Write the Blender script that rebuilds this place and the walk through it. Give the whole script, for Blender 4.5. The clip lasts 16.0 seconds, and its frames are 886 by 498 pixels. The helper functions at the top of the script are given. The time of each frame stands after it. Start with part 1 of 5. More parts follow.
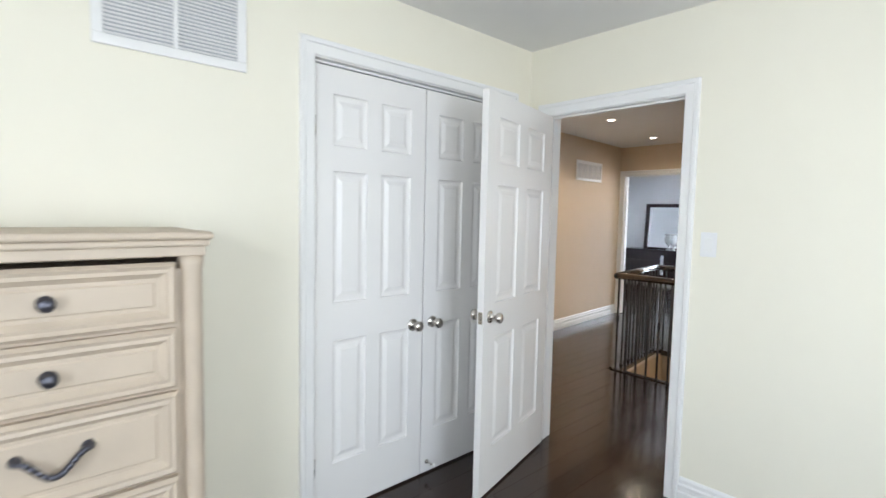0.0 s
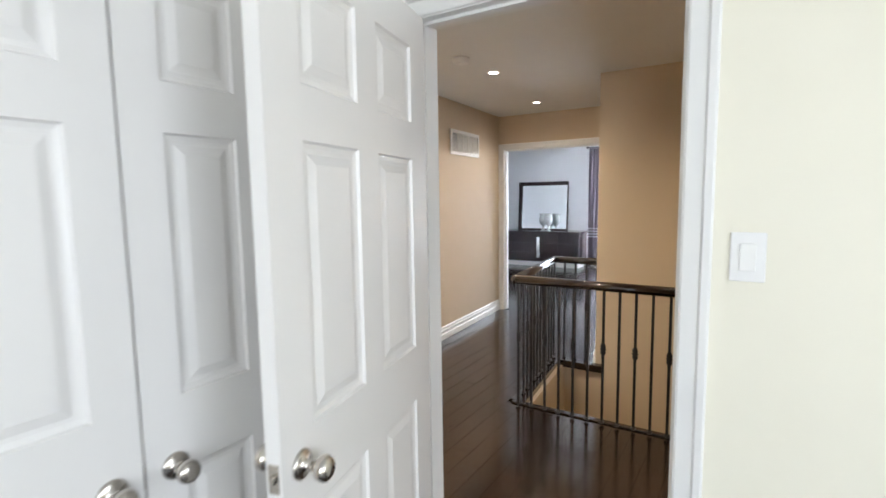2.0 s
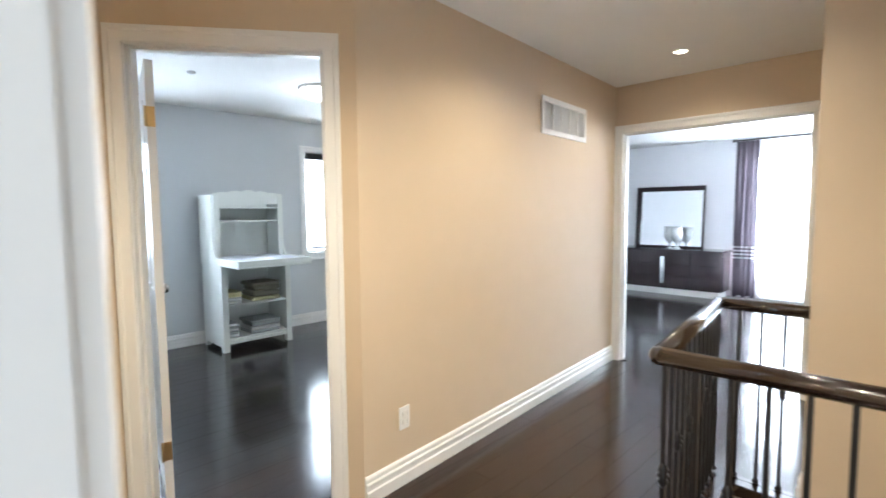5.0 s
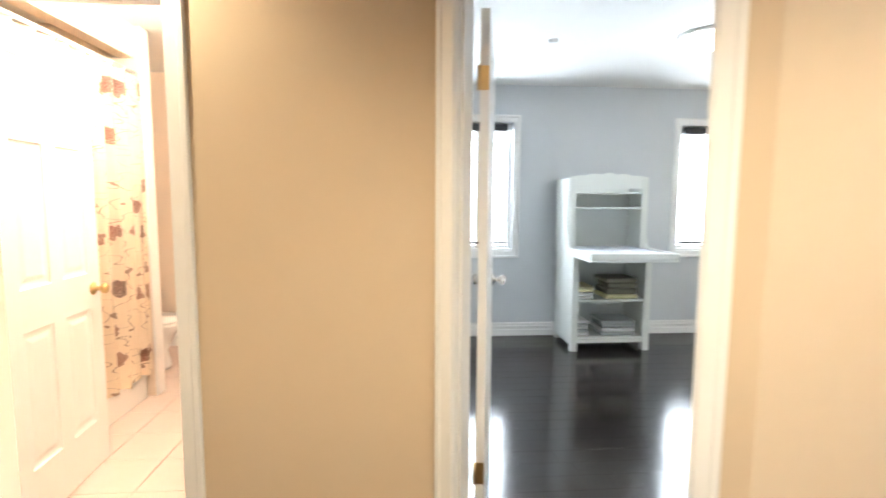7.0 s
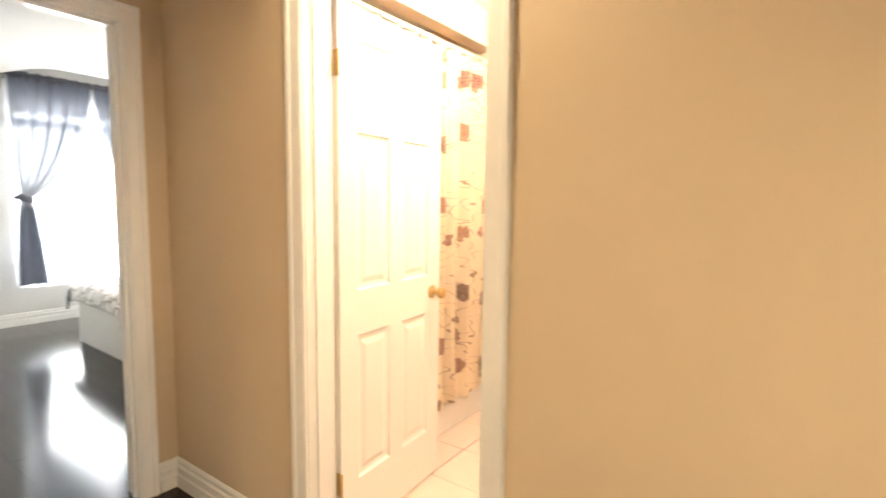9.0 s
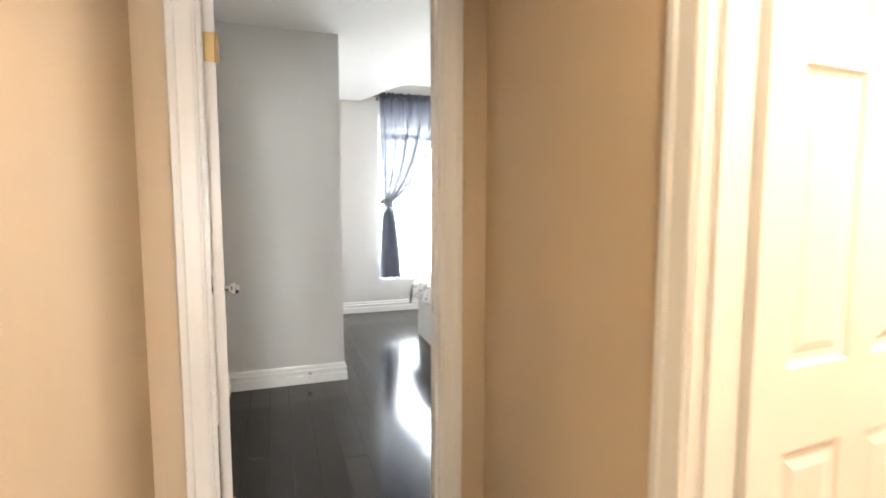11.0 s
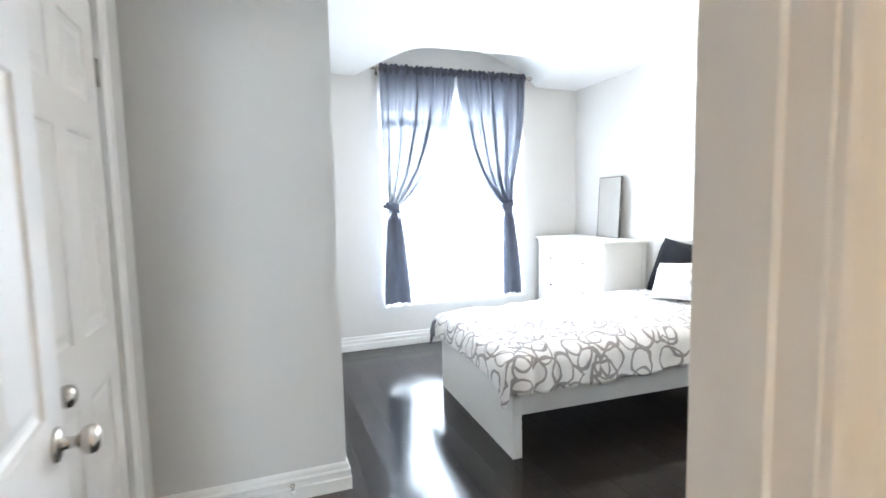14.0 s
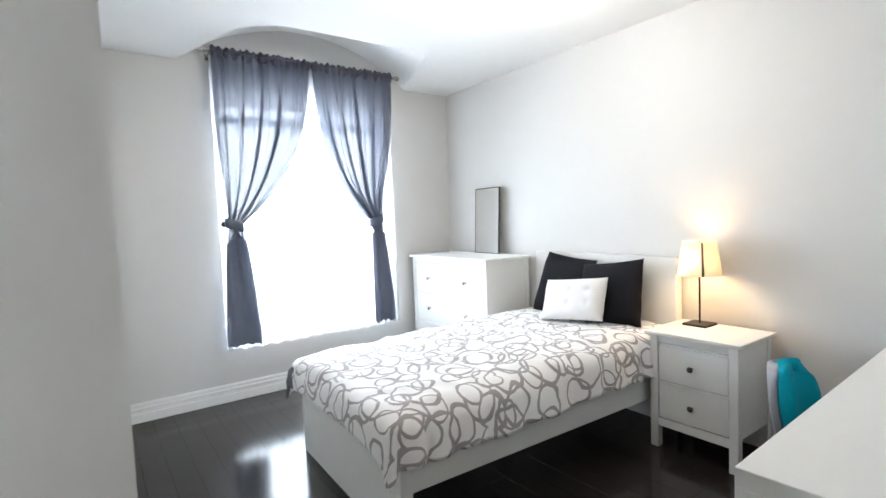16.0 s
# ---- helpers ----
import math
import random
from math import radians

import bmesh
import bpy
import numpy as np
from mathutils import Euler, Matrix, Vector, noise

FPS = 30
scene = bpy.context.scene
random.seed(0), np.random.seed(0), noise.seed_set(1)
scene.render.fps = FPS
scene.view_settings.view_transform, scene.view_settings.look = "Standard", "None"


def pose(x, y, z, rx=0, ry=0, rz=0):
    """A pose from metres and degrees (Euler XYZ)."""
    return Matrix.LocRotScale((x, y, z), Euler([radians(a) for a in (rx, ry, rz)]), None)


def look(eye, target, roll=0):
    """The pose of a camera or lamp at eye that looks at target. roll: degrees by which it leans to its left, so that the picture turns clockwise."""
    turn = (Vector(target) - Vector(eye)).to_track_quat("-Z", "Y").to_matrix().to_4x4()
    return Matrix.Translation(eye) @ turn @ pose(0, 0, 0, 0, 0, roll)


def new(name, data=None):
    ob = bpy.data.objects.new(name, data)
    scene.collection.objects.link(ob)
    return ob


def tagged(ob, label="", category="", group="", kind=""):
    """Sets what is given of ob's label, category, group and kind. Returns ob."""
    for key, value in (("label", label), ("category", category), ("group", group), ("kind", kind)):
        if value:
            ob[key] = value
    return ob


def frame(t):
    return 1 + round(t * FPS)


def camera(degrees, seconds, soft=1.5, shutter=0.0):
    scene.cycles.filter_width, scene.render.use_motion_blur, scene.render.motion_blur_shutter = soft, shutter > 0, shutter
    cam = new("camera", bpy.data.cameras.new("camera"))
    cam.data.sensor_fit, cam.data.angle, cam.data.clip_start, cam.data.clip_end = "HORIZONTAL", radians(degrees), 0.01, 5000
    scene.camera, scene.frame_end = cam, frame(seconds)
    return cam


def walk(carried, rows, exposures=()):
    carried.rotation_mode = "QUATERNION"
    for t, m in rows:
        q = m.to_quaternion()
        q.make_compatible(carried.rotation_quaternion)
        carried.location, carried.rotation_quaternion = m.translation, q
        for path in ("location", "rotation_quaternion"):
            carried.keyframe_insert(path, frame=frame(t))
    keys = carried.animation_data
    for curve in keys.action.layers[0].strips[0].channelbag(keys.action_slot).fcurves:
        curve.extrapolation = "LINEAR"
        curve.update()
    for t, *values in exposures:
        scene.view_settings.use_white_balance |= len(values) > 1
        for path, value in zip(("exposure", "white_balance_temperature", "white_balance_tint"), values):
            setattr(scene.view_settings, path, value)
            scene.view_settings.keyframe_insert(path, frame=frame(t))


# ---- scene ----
cam = camera(83.7, 16.0, shutter=0.5)
PATH = [
    (0, (2.913, 2.46, 1.441), (1.442, 3.807, 1.298), 1.2),
    (0.5, (2.63, 2.732, 1.45), (1.266, 4.186, 1.294), 0.8),
    (1, (2.403, 3.042, 1.463), (1.136, 4.579, 1.285), -0.2),
    (1.5, (2.229, 3.342, 1.467), (1.051, 4.947, 1.274), -0.6),
    (2, (2.042, 3.636, 1.47), (0.968, 5.311, 1.261), -0.8),
    (2.5, (1.885, 3.890, 1.453), (0.900, 5.618, 1.243), -0.8),
    (3, (1.775, 4.215, 1.426), (0.796, 5.947, 1.226), -1.7),
    (5.5, (1.198, 5.207, 1.373), (-0.381, 6.425, 1.23), 0.0),
    (6, (1.145, 5.295, 1.368), (-0.624, 6.216, 1.222), 0.1),
    (6.5, (0.914, 5.429, 1.384), (-1.015, 5.924, 1.202), 0.0),
    (7, (0.628, 5.491, 1.358), (-1.356, 5.650, 1.161), 0.3),
    (7.5, (0.4, 5.493, 1.352), (-1.582, 5.329, 1.141), 0.5),
    (8, (0.307, 5.488, 1.353), (-1.622, 5.008, 1.133), 0.4),
    (8.5, (0.106, 5.422, 1.334), (-1.704, 4.596, 1.128), -0.2),
    (9, (-0.091, 5.331, 1.325), (-1.71, 4.172, 1.142), 0.6),
    (9.5, (-0.231, 5.19, 1.327), (-1.627, 3.769, 1.15), 0.6),
    (10, (-0.333, 5.06, 1.315), (-1.463, 3.418, 1.151), 0.5),
    (12.5, (-0.54, 3.927, 1.328), (-0.85, 1.961, 1.13), -1.0),
    (13, (-0.553, 3.702, 1.328), (-0.957, 1.752, 1.141), -1.5),
    (13.5, (-0.58, 3.491, 1.333), (-1.113, 1.571, 1.152), -1.6),
    (14, (-0.602, 3.296, 1.356), (-1.286, 1.425, 1.173), -1.2),
    (14.5, (-0.657, 3.113, 1.331), (-1.489, 1.301, 1.171), -1.0),
    (15, (-0.724, 2.954, 1.317), (-1.688, 1.208, 1.178), -1.2),
    (15.5, (-0.787, 2.826, 1.325), (-1.863, 1.145, 1.194), -1.7),
    (16, (-0.855, 2.706, 1.328), (-2.02, 1.086, 1.202), -2.2),
]
walk(cam, [(t, look(eye, target, roll)) for t, eye, target, roll in PATH],
     [(0, -0.10, 6000, 10), (2.5, 0.12, 6200, 10), (3.1, 0.30, 6350, 9), (5.3, 0.58, 5750, 7), (6.2, 0.78, 5950, 8), (7.2, 0.86, 6300, 8), (8.5, 0.76, 7000, 9), (10, 0.64, 7300, 11), (12.4, 0.80, 5850, 8), (13.5, 0.86, 5950, 8), (14.5, 0.60, 6150, 8), (16, 0.14, 6250, 9)])

# ---------- world and light ----------
world = bpy.data.worlds.new("sky")
scene.world = world
world.use_nodes = True
wn = world.node_tree
sky = wn.nodes.new("ShaderNodeTexSky")
sky.sky_type, sky.sun_disc = "NISHITA", False
sky.sun_elevation, sky.sun_rotation = radians(50), radians(150)
wn.links.new(sky.outputs[0], wn.nodes["Background"].inputs[0])
wn.nodes["Background"].inputs[1].default_value = 0.12
sun = new("sun", bpy.data.lights.new("sun", "SUN"))
sun.data.energy, sun.data.angle, sun.data.color = 0.8, radians(12), (1, 0.96, 0.9)
sun.matrix_world = look((0, 0, 20), (-4, 12, 0))


def window_light(name, eye, target, w, h, watts, colour=(0.9, 0.95, 1.0)):
    """Daylight of the sky in a window's opening."""
    d = bpy.data.lights.new(name, "AREA")
    d.shape, d.size, d.size_y, d.energy, d.color = "RECTANGLE", w, h, watts, colour
    ob = new(name, d)
    ob.matrix_world = look(eye, target)
    return ob


BACKGLOW = bpy.data.materials.new("bright_overcast_distance")
BACKGLOW.use_nodes = True
BACKGLOW.node_tree.nodes["Principled BSDF"].inputs["Base Color"].default_value = (0.9, 0.9, 0.9, 1)
BACKGLOW.node_tree.nodes["Principled BSDF"].inputs["Emission Color"].default_value = (0.93, 0.97, 1.0, 1)
BACKGLOW.node_tree.nodes["Principled BSDF"].inputs["Emission Strength"].default_value = 3.0


def backdrop(x0, x1, y0, y1, z0, z1):
    """Bright overcast distance outside a window."""
    me = bpy.data.meshes.new("backdrop")
    me.from_pydata([(x0, y0, z0), (x1, y1, z0), (x1, y1, z1), (x0, y0, z1)], [], [(0, 1, 2, 3)])
    me.materials.append(BACKGLOW)
    return tagged(new("backdrop", me), "bright white overcast sky outside the window", "sky", "", "structure")


backdrop(-5.5, 1.0, -3.2, -3.2, -1.0, 5.0)
backdrop(-6.2, -6.2, 3.0, 12.0, -1.0, 5.0)
backdrop(-4.0, 4.5, 16.0, 16.0, -1.5, 5.0)
window_light("daylight_bedroom", (-2.38, -1.56, 1.35), (-2.38, 2, 0.45), 1.5, 1.9, 158, (0.80, 0.90, 1.0))
window_light("daylight_grey_room", (-4.50, 6.23, 1.48), (0, 6.23, -0.6), 0.72, 1.25, 54, (0.84, 0.92, 1.0))
window_light("daylight_grey_room_b", (-4.50, 8.55, 1.48), (0, 8.55, -0.6), 0.72, 1.25, 54, (0.84, 0.92, 1.0))
window_light("daylight_master", (-0.05, 14.35, 1.35), (-0.05, 9, 1.2), 1.6, 2.0, 440)
window_light("daylight_yellow", (3.2, 0.6, 1.5), (3.1, 4, 1.4), 1.6, 1.4, 85)
window_light("daylight_yellow_b", (4.75, 3.3, 1.5), (0, 3.3, 1.4), 1.5, 1.4, 60)


# ---------- materials ----------
def mat(name, col, rough=0.5, metal=0.0, var=0.06, scale=6.0, bump=0.0, bscale=120.0, col2=None, coat=0.0, emit=0.0, emitcol=None):
    """A surface with stains at one scale and grain at another."""
    m = bpy.data.materials.new(name)
    m.use_nodes = True
    nt = m.node_tree
    b = nt.nodes["Principled BSDF"]
    tc = nt.nodes.new("ShaderNodeTexCoord")
    n1 = nt.nodes.new("ShaderNodeTexNoise")
    n1.inputs["Scale"].default_value, n1.inputs["Detail"].default_value = scale, 6
    nt.links.new(tc.outputs["Object"], n1.inputs["Vector"])
    ramp = nt.nodes.new("ShaderNodeMixRGB")
    c2 = col2 or tuple(max(0, c * (1 - var)) for c in col)
    ramp.inputs[1].default_value, ramp.inputs[2].default_value = (*col, 1), (*c2, 1)
    nt.links.new(n1.outputs[0], ramp.inputs[0])
    nt.links.new(ramp.outputs[0], b.inputs["Base Color"])
    mr = nt.nodes.new("ShaderNodeMapRange")
    mr.inputs[3].default_value, mr.inputs[4].default_value = max(0.02, rough * 0.85), min(1, rough * 1.15)
    nt.links.new(n1.outputs[0], mr.inputs[0])
    nt.links.new(mr.outputs[0], b.inputs["Roughness"])
    b.inputs["Metallic"].default_value = metal
    b.inputs["Coat Weight"].default_value = coat
    if bump:
        n2 = nt.nodes.new("ShaderNodeTexNoise")
        n2.inputs["Scale"].default_value, n2.inputs["Detail"].default_value = bscale, 3
        nt.links.new(tc.outputs["Object"], n2.inputs["Vector"])
        bp = nt.nodes.new("ShaderNodeBump")
        bp.inputs["Strength"].default_value, bp.inputs["Distance"].default_value = bump, 0.002
        nt.links.new(n2.outputs[0], bp.inputs["Height"])
        nt.links.new(bp.outputs[0], b.inputs["Normal"])
    if emit:
        b.inputs["Emission Color"].default_value = (*(emitcol or col), 1)
        b.inputs["Emission Strength"].default_value = emit
    return m


YELLOW = mat("yellow_paint", (0.815, 0.775, 0.65), 0.6, var=0.03, bump=0.15, bscale=300)
TAN = mat("tan_paint", (0.615, 0.492, 0.352), 0.75, var=0.04, bump=0.15, bscale=300)
TAN.node_tree.nodes["Principled BSDF"].inputs["Specular IOR Level"].default_value = 0.25
GREYP = mat("pale_grey_paint", (0.655, 0.64, 0.617), 0.6, var=0.03, bump=0.15, bscale=300)
BLUEG = mat("blue_grey_paint", (0.57, 0.59, 0.605), 0.6, var=0.03, bump=0.15, bscale=300)
MASTERP = mat("lilac_grey_paint", (0.78, 0.78, 0.80), 0.6, var=0.03, bump=0.1, bscale=300)
BATHP = mat("cream_bath_paint", (0.80, 0.67, 0.54), 0.5, var=0.03, bump=0.1, bscale=300)
CEIL = mat("ceiling_white", (0.78, 0.77, 0.75), 0.8, var=0.03, bump=0.3, bscale=220)
TRIM = mat("white_trim_paint", (0.80, 0.79, 0.77), 0.32, var=0.03, scale=9)
DOORW = mat("white_door_paint", (0.79, 0.77, 0.745), 0.35, var=0.03, scale=5, bump=0.12, bscale=90)
NICKEL = mat("satin_nickel", (0.62, 0.58, 0.53), 0.24, 1.0, scale=30)
BRASS = mat("aged_brass", (0.60, 0.42, 0.20), 0.35, 1.0, scale=30)
BLACKIRON = mat("black_iron", (0.008, 0.007, 0.007), 0.42, 0.0, scale=30)
DARKRAIL = mat("dark_stained_rail", (0.020, 0.0105, 0.007), 0.20, var=0.5, scale=14, coat=0.4)
WHITEWOOD = mat("white_lacquer", (0.80, 0.79, 0.76), 0.38, var=0.03, scale=7)
SLAB = mat("subfloor", (0.012, 0.008, 0.007), 0.5)


def plank_mat(name, light, dark):
    m = mat(name, light, 0.15, var=0.35, scale=3)
    m.node_tree.nodes["Principled BSDF"].inputs["Specular IOR Level"].default_value = 0.5
    nt = m.node_tree
    b = nt.nodes["Principled BSDF"]
    info = nt.nodes.new("ShaderNodeObjectInfo")
    tc = nt.nodes.new("ShaderNodeTexCoord")
    mp = nt.nodes.new("ShaderNodeMapping")
    mp.inputs["Scale"].default_value = (60, 3, 1)
    nz = nt.nodes.new("ShaderNodeTexNoise")
    nz.inputs["Scale"].default_value, nz.inputs["Detail"].default_value = 2.0, 5
    nt.links.new(tc.outputs["Object"], mp.inputs[0])
    nt.links.new(mp.outputs[0], nz.inputs["Vector"])
    mix = nt.nodes.new("ShaderNodeMixRGB")
    mix.inputs[1].default_value, mix.inputs[2].default_value = (*light, 1), (*dark, 1)
    nt.links.new(nz.outputs[0], mix.inputs[0])
    hv = nt.nodes.new("ShaderNodeHueSaturation")
    mr = nt.nodes.new("ShaderNodeMapRange")
    mr.inputs[3].default_value, mr.inputs[4].default_value = 0.7, 1.35
    nt.links.new(info.outputs["Random"], mr.inputs[0])
    nt.links.new(mr.outputs[0], hv.inputs["Value"])
    nt.links.new(mix.outputs[0], hv.inputs["Color"])
    nt.links.new(hv.outputs[0], b.inputs["Base Color"])
    bp = nt.nodes.new("ShaderNodeBump")
    bp.inputs["Strength"].default_value, bp.inputs["Distance"].default_value = 0.12, 0.001
    nt.links.new(nz.outputs[0], bp.inputs["Height"])
    slow = nt.nodes.new("ShaderNodeTexNoise")
    slow.inputs["Scale"].default_value, slow.inputs["Detail"].default_value = 4.5, 1
    geo = nt.nodes.new("ShaderNodeNewGeometry")
    nt.links.new(geo.outputs["Position"], slow.inputs["Vector"])
    bs = nt.nodes.new("ShaderNodeBump")
    bs.inputs["Strength"].default_value, bs.inputs["Distance"].default_value = 0.12, 0.003
    nt.links.new(slow.outputs[0], bs.inputs["Height"])
    nt.links.new(bp.outputs[0], bs.inputs["Normal"])
    nt.links.new(bs.outputs[0], b.inputs["Normal"])
    return m


PLANK = plank_mat("dark_brown_planks", (0.033, 0.0175, 0.0115), (0.012, 0.007, 0.005))
# same stain as PLANK; these rooms' cooler white balance is put into the colour
PLANK_COOL = plank_mat("dark_planks_cool_balance", (0.026, 0.021, 0.019), (0.010, 0.008, 0.0075))


# ---------- mesh helpers ----------
def box(bm, x0, x1, y0, y1, z0, z1, m=None):
    vs = [bm.verts.new(p) for p in ((x0, y0, z0), (x1, y0, z0), (x1, y1, z0), (x0, y1, z0), (x0, y0, z1), (x1, y0, z1), (x1, y1, z1), (x0, y1, z1))]
    if m is not None:
        for v in vs:
            v.co = m @ v.co
    return [bm.faces.new([vs[i] for i in f]) for f in ((0, 3, 2, 1), (4, 5, 6, 7), (0, 1, 5, 4), (1, 2, 6, 5), (2, 3, 7, 6), (3, 0, 4, 7))]


def rbox(bm, x0, x1, y0, y1, z0, z1, r=0.003, m=None, seg=2):
    """A box with rounded edges."""
    t = bmesh.new()
    box(t, x0, x1, y0, y1, z0, z1)
    bmesh.ops.bevel(t, geom=t.edges[:], offset=r, segments=seg, profile=0.5, affect="EDGES")
    if m is not None:
        t.transform(m)
    me = bpy.data.meshes.new("tmp")
    t.to_mesh(me)
    t.free()
    bm.from_mesh(me)
    bpy.data.meshes.remove(me)
    return bm


def turned(bm, prof, seg=20, m=None):
    """A body of revolution round z from (radius, z) pairs."""
    rings = []
    for r, z in prof:
        ring = []
        for i in range(seg):
            a = 2 * math.pi * i / seg
            v = Vector((r * math.cos(a), r * math.sin(a), z))
            ring.append(bm.verts.new(m @ v if m is not None else v))
        rings.append(ring)
    for a, b in zip(rings, rings[1:]):
        for i in range(seg):
            f = bm.faces.new((a[i], a[(i + 1) % seg], b[(i + 1) % seg], b[i]))
            f.smooth = True
    bm.faces.new(rings[0][::-1])
    bm.faces.new(rings[-1])
    return bm


def mesh_of(name, bm, *mats):
    bmesh.ops.recalc_face_normals(bm, faces=bm.faces[:])
    me = bpy.data.meshes.new(name)
    bm.to_mesh(me)
    bm.free()
    for m in mats:
        me.materials.append(m)
    return me


def part(name, bm, material, parent=None, label="", m=None):
    ob = new(name, mesh_of(name, bm, material))
    if parent is not None:
        ob.parent = parent
    if m is not None:
        ob.matrix_basis = m
    if label:
        ob["label"] = label
    return ob


def thing(name, label, category, m=None, group="", kind=""):
    ob = new(name)
    ob.empty_display_size = 0.1
    if m is not None:
        ob.matrix_basis = m
    return tagged(ob, label, category, group, kind)


def structure(name, bm, material, label="", category="", m=None):
    return tagged(part(name, bm, material, None, "", m), label, category, "", "structure")


def along(p0, p1):
    """A frame with x from p0 to p1 along the floor and y to its left."""
    a = math.degrees(math.atan2(p1[1] - p0[1], p1[0] - p0[0]))
    return pose(p0[0], p0[1], 0, 0, 0, a), math.hypot(p1[0] - p0[0], p1[1] - p0[1])


def wall(name, p0, p1, thick, z1, right, left, holes=(), z0=0.0, label="painted plaster wall"):
    """A wall from p0 to p1, as thick to its left as said; right and left name its two paints."""
    m, n = along(p0, p1)
    bm = bmesh.new()
    cuts = sorted(holes)
    u = 0.0
    for a, b, lo, hi in cuts:
        if a > u + 1e-4:
            box(bm, u, a, 0, thick, z0, z1)
        if hi < z1:
            box(bm, a, b, 0, thick, hi, z1)
        if lo > z0:
            box(bm, a, b, 0, thick, z0, lo)
        u = b
    if u < n - 1e-4:
        box(bm, u, n, 0, thick, z0, z1)
    bmesh.ops.remove_doubles(bm, verts=bm.verts[:], dist=0.0004)
    bm.normal_update()
    for f in bm.faces:
        f.material_index = 1 if f.normal.y > 0.5 else (0 if f.normal.y < -0.5 else (1 if left is not right and abs(f.normal.z) > 2 else 0))
    ob = new(name, mesh_of(name, bm, right, left))
    ob.matrix_basis = m
    return tagged(ob, label, "wall", "", "structure")


CASING = ((0.0, -0.001), (0.0, 0.010), (0.006, 0.013), (0.044, 0.015), (0.050, 0.021), (0.066, 0.021), (0.070, 0.016), (0.070, -0.001))


def casing(name, m, w, h, label="white moulded door casing", sill=None):
    """Moulding round an opening: x along it, y out of the wall. With a sill height it closes as a frame."""
    bm = bmesh.new()
    rows = []
    lo = 0.0 if sill is None else sill
    for a, v in CASING:
        zb = lo if sill is None else lo - a
        rows.append([bm.verts.new(p) for p in ((-a, v, zb), (-a, v, h + a), (w + a, v, h + a), (w + a, v, zb))])
    k = 3 if sill is None else 4
    for r, s in zip(rows, rows[1:]):
        for i in range(k):
            bm.faces.new((r[i], r[(i + 1) % 4], s[(i + 1) % 4], s[i]))
    ob = new(name, mesh_of(name, bm, TRIM))
    ob.matrix_basis = m
    return tagged(ob, label, "door trim", "", "structure")


def jamb(name, m, w, h, depth, label="white painted door jamb lining"):
    """Lining boards in an opening that runs from y 0 back to -depth, with a stop."""
    bm = bmesh.new()
    t = 0.004
    box(bm, 0, t, -depth, 0, 0, h)
    box(bm, w - t, w, -depth, 0, 0, h)
    box(bm, t, w - t, -depth, 0, h - t, h)
    s = depth * 0.45
    box(bm, t, t + 0.010, -s - 0.03, -s, 0, h - t)
    box(bm, w - t - 0.010, w - t, -s - 0.03, -s, 0, h - t)
    box(bm, t, w - t, -s - 0.03, -s, h - t - 0.010, h - t)
    ob = new(name, mesh_of(name, bm, TRIM))
    ob.matrix_basis = m
    return tagged(ob, label, "door trim", "", "structure")


BASE = ((0.0, 0.0), (0.020, 0.0), (0.020, 0.058), (0.013, 0.064), (0.013, 0.082), (0.017, 0.087), (0.017, 0.097), (0.009, 0.103), (0.009, 0.121), (0.004, 0.131), (0.0, 0.134))


def baseboard(name, pts, label="white moulded baseboard along the wall"):
    """A skirting along floor points, standing off to the left of the way."""
    bm = bmesh.new()
    ps = [Vector((p[0], p[1], 0)) for p in pts]
    cols = []
    for i, p in enumerate(ps):
        d1 = (ps[i] - ps[i - 1]).normalized() if i else None
        d2 = (ps[i + 1] - ps[i]).normalized() if i < len(ps) - 1 else None
        n1 = Vector((-d1.y, d1.x, 0)) if d1 else None
        n2 = Vector((-d2.y, d2.x, 0)) if d2 else None
        if n1 and n2:
            n = (n1 + n2) / (1 + n1.dot(n2))
        else:
            n = n1 or n2
        cols.append([bm.verts.new(p + n * (a + 0.0015) + Vector((0, 0, z + 0.001))) for a, z in BASE])
    for a, b in zip(cols, cols[1:]):
        for i in range(len(BASE) - 1):
            bm.faces.new((a[i], b[i], b[i + 1], a[i + 1]))
        bm.faces.new((a[-1], b[-1], b[0], a[0]))
    bm.faces.new(cols[0])
    bm.faces.new(cols[-1][::-1])
    return structure(name, bm, TRIM, label, "baseboard")


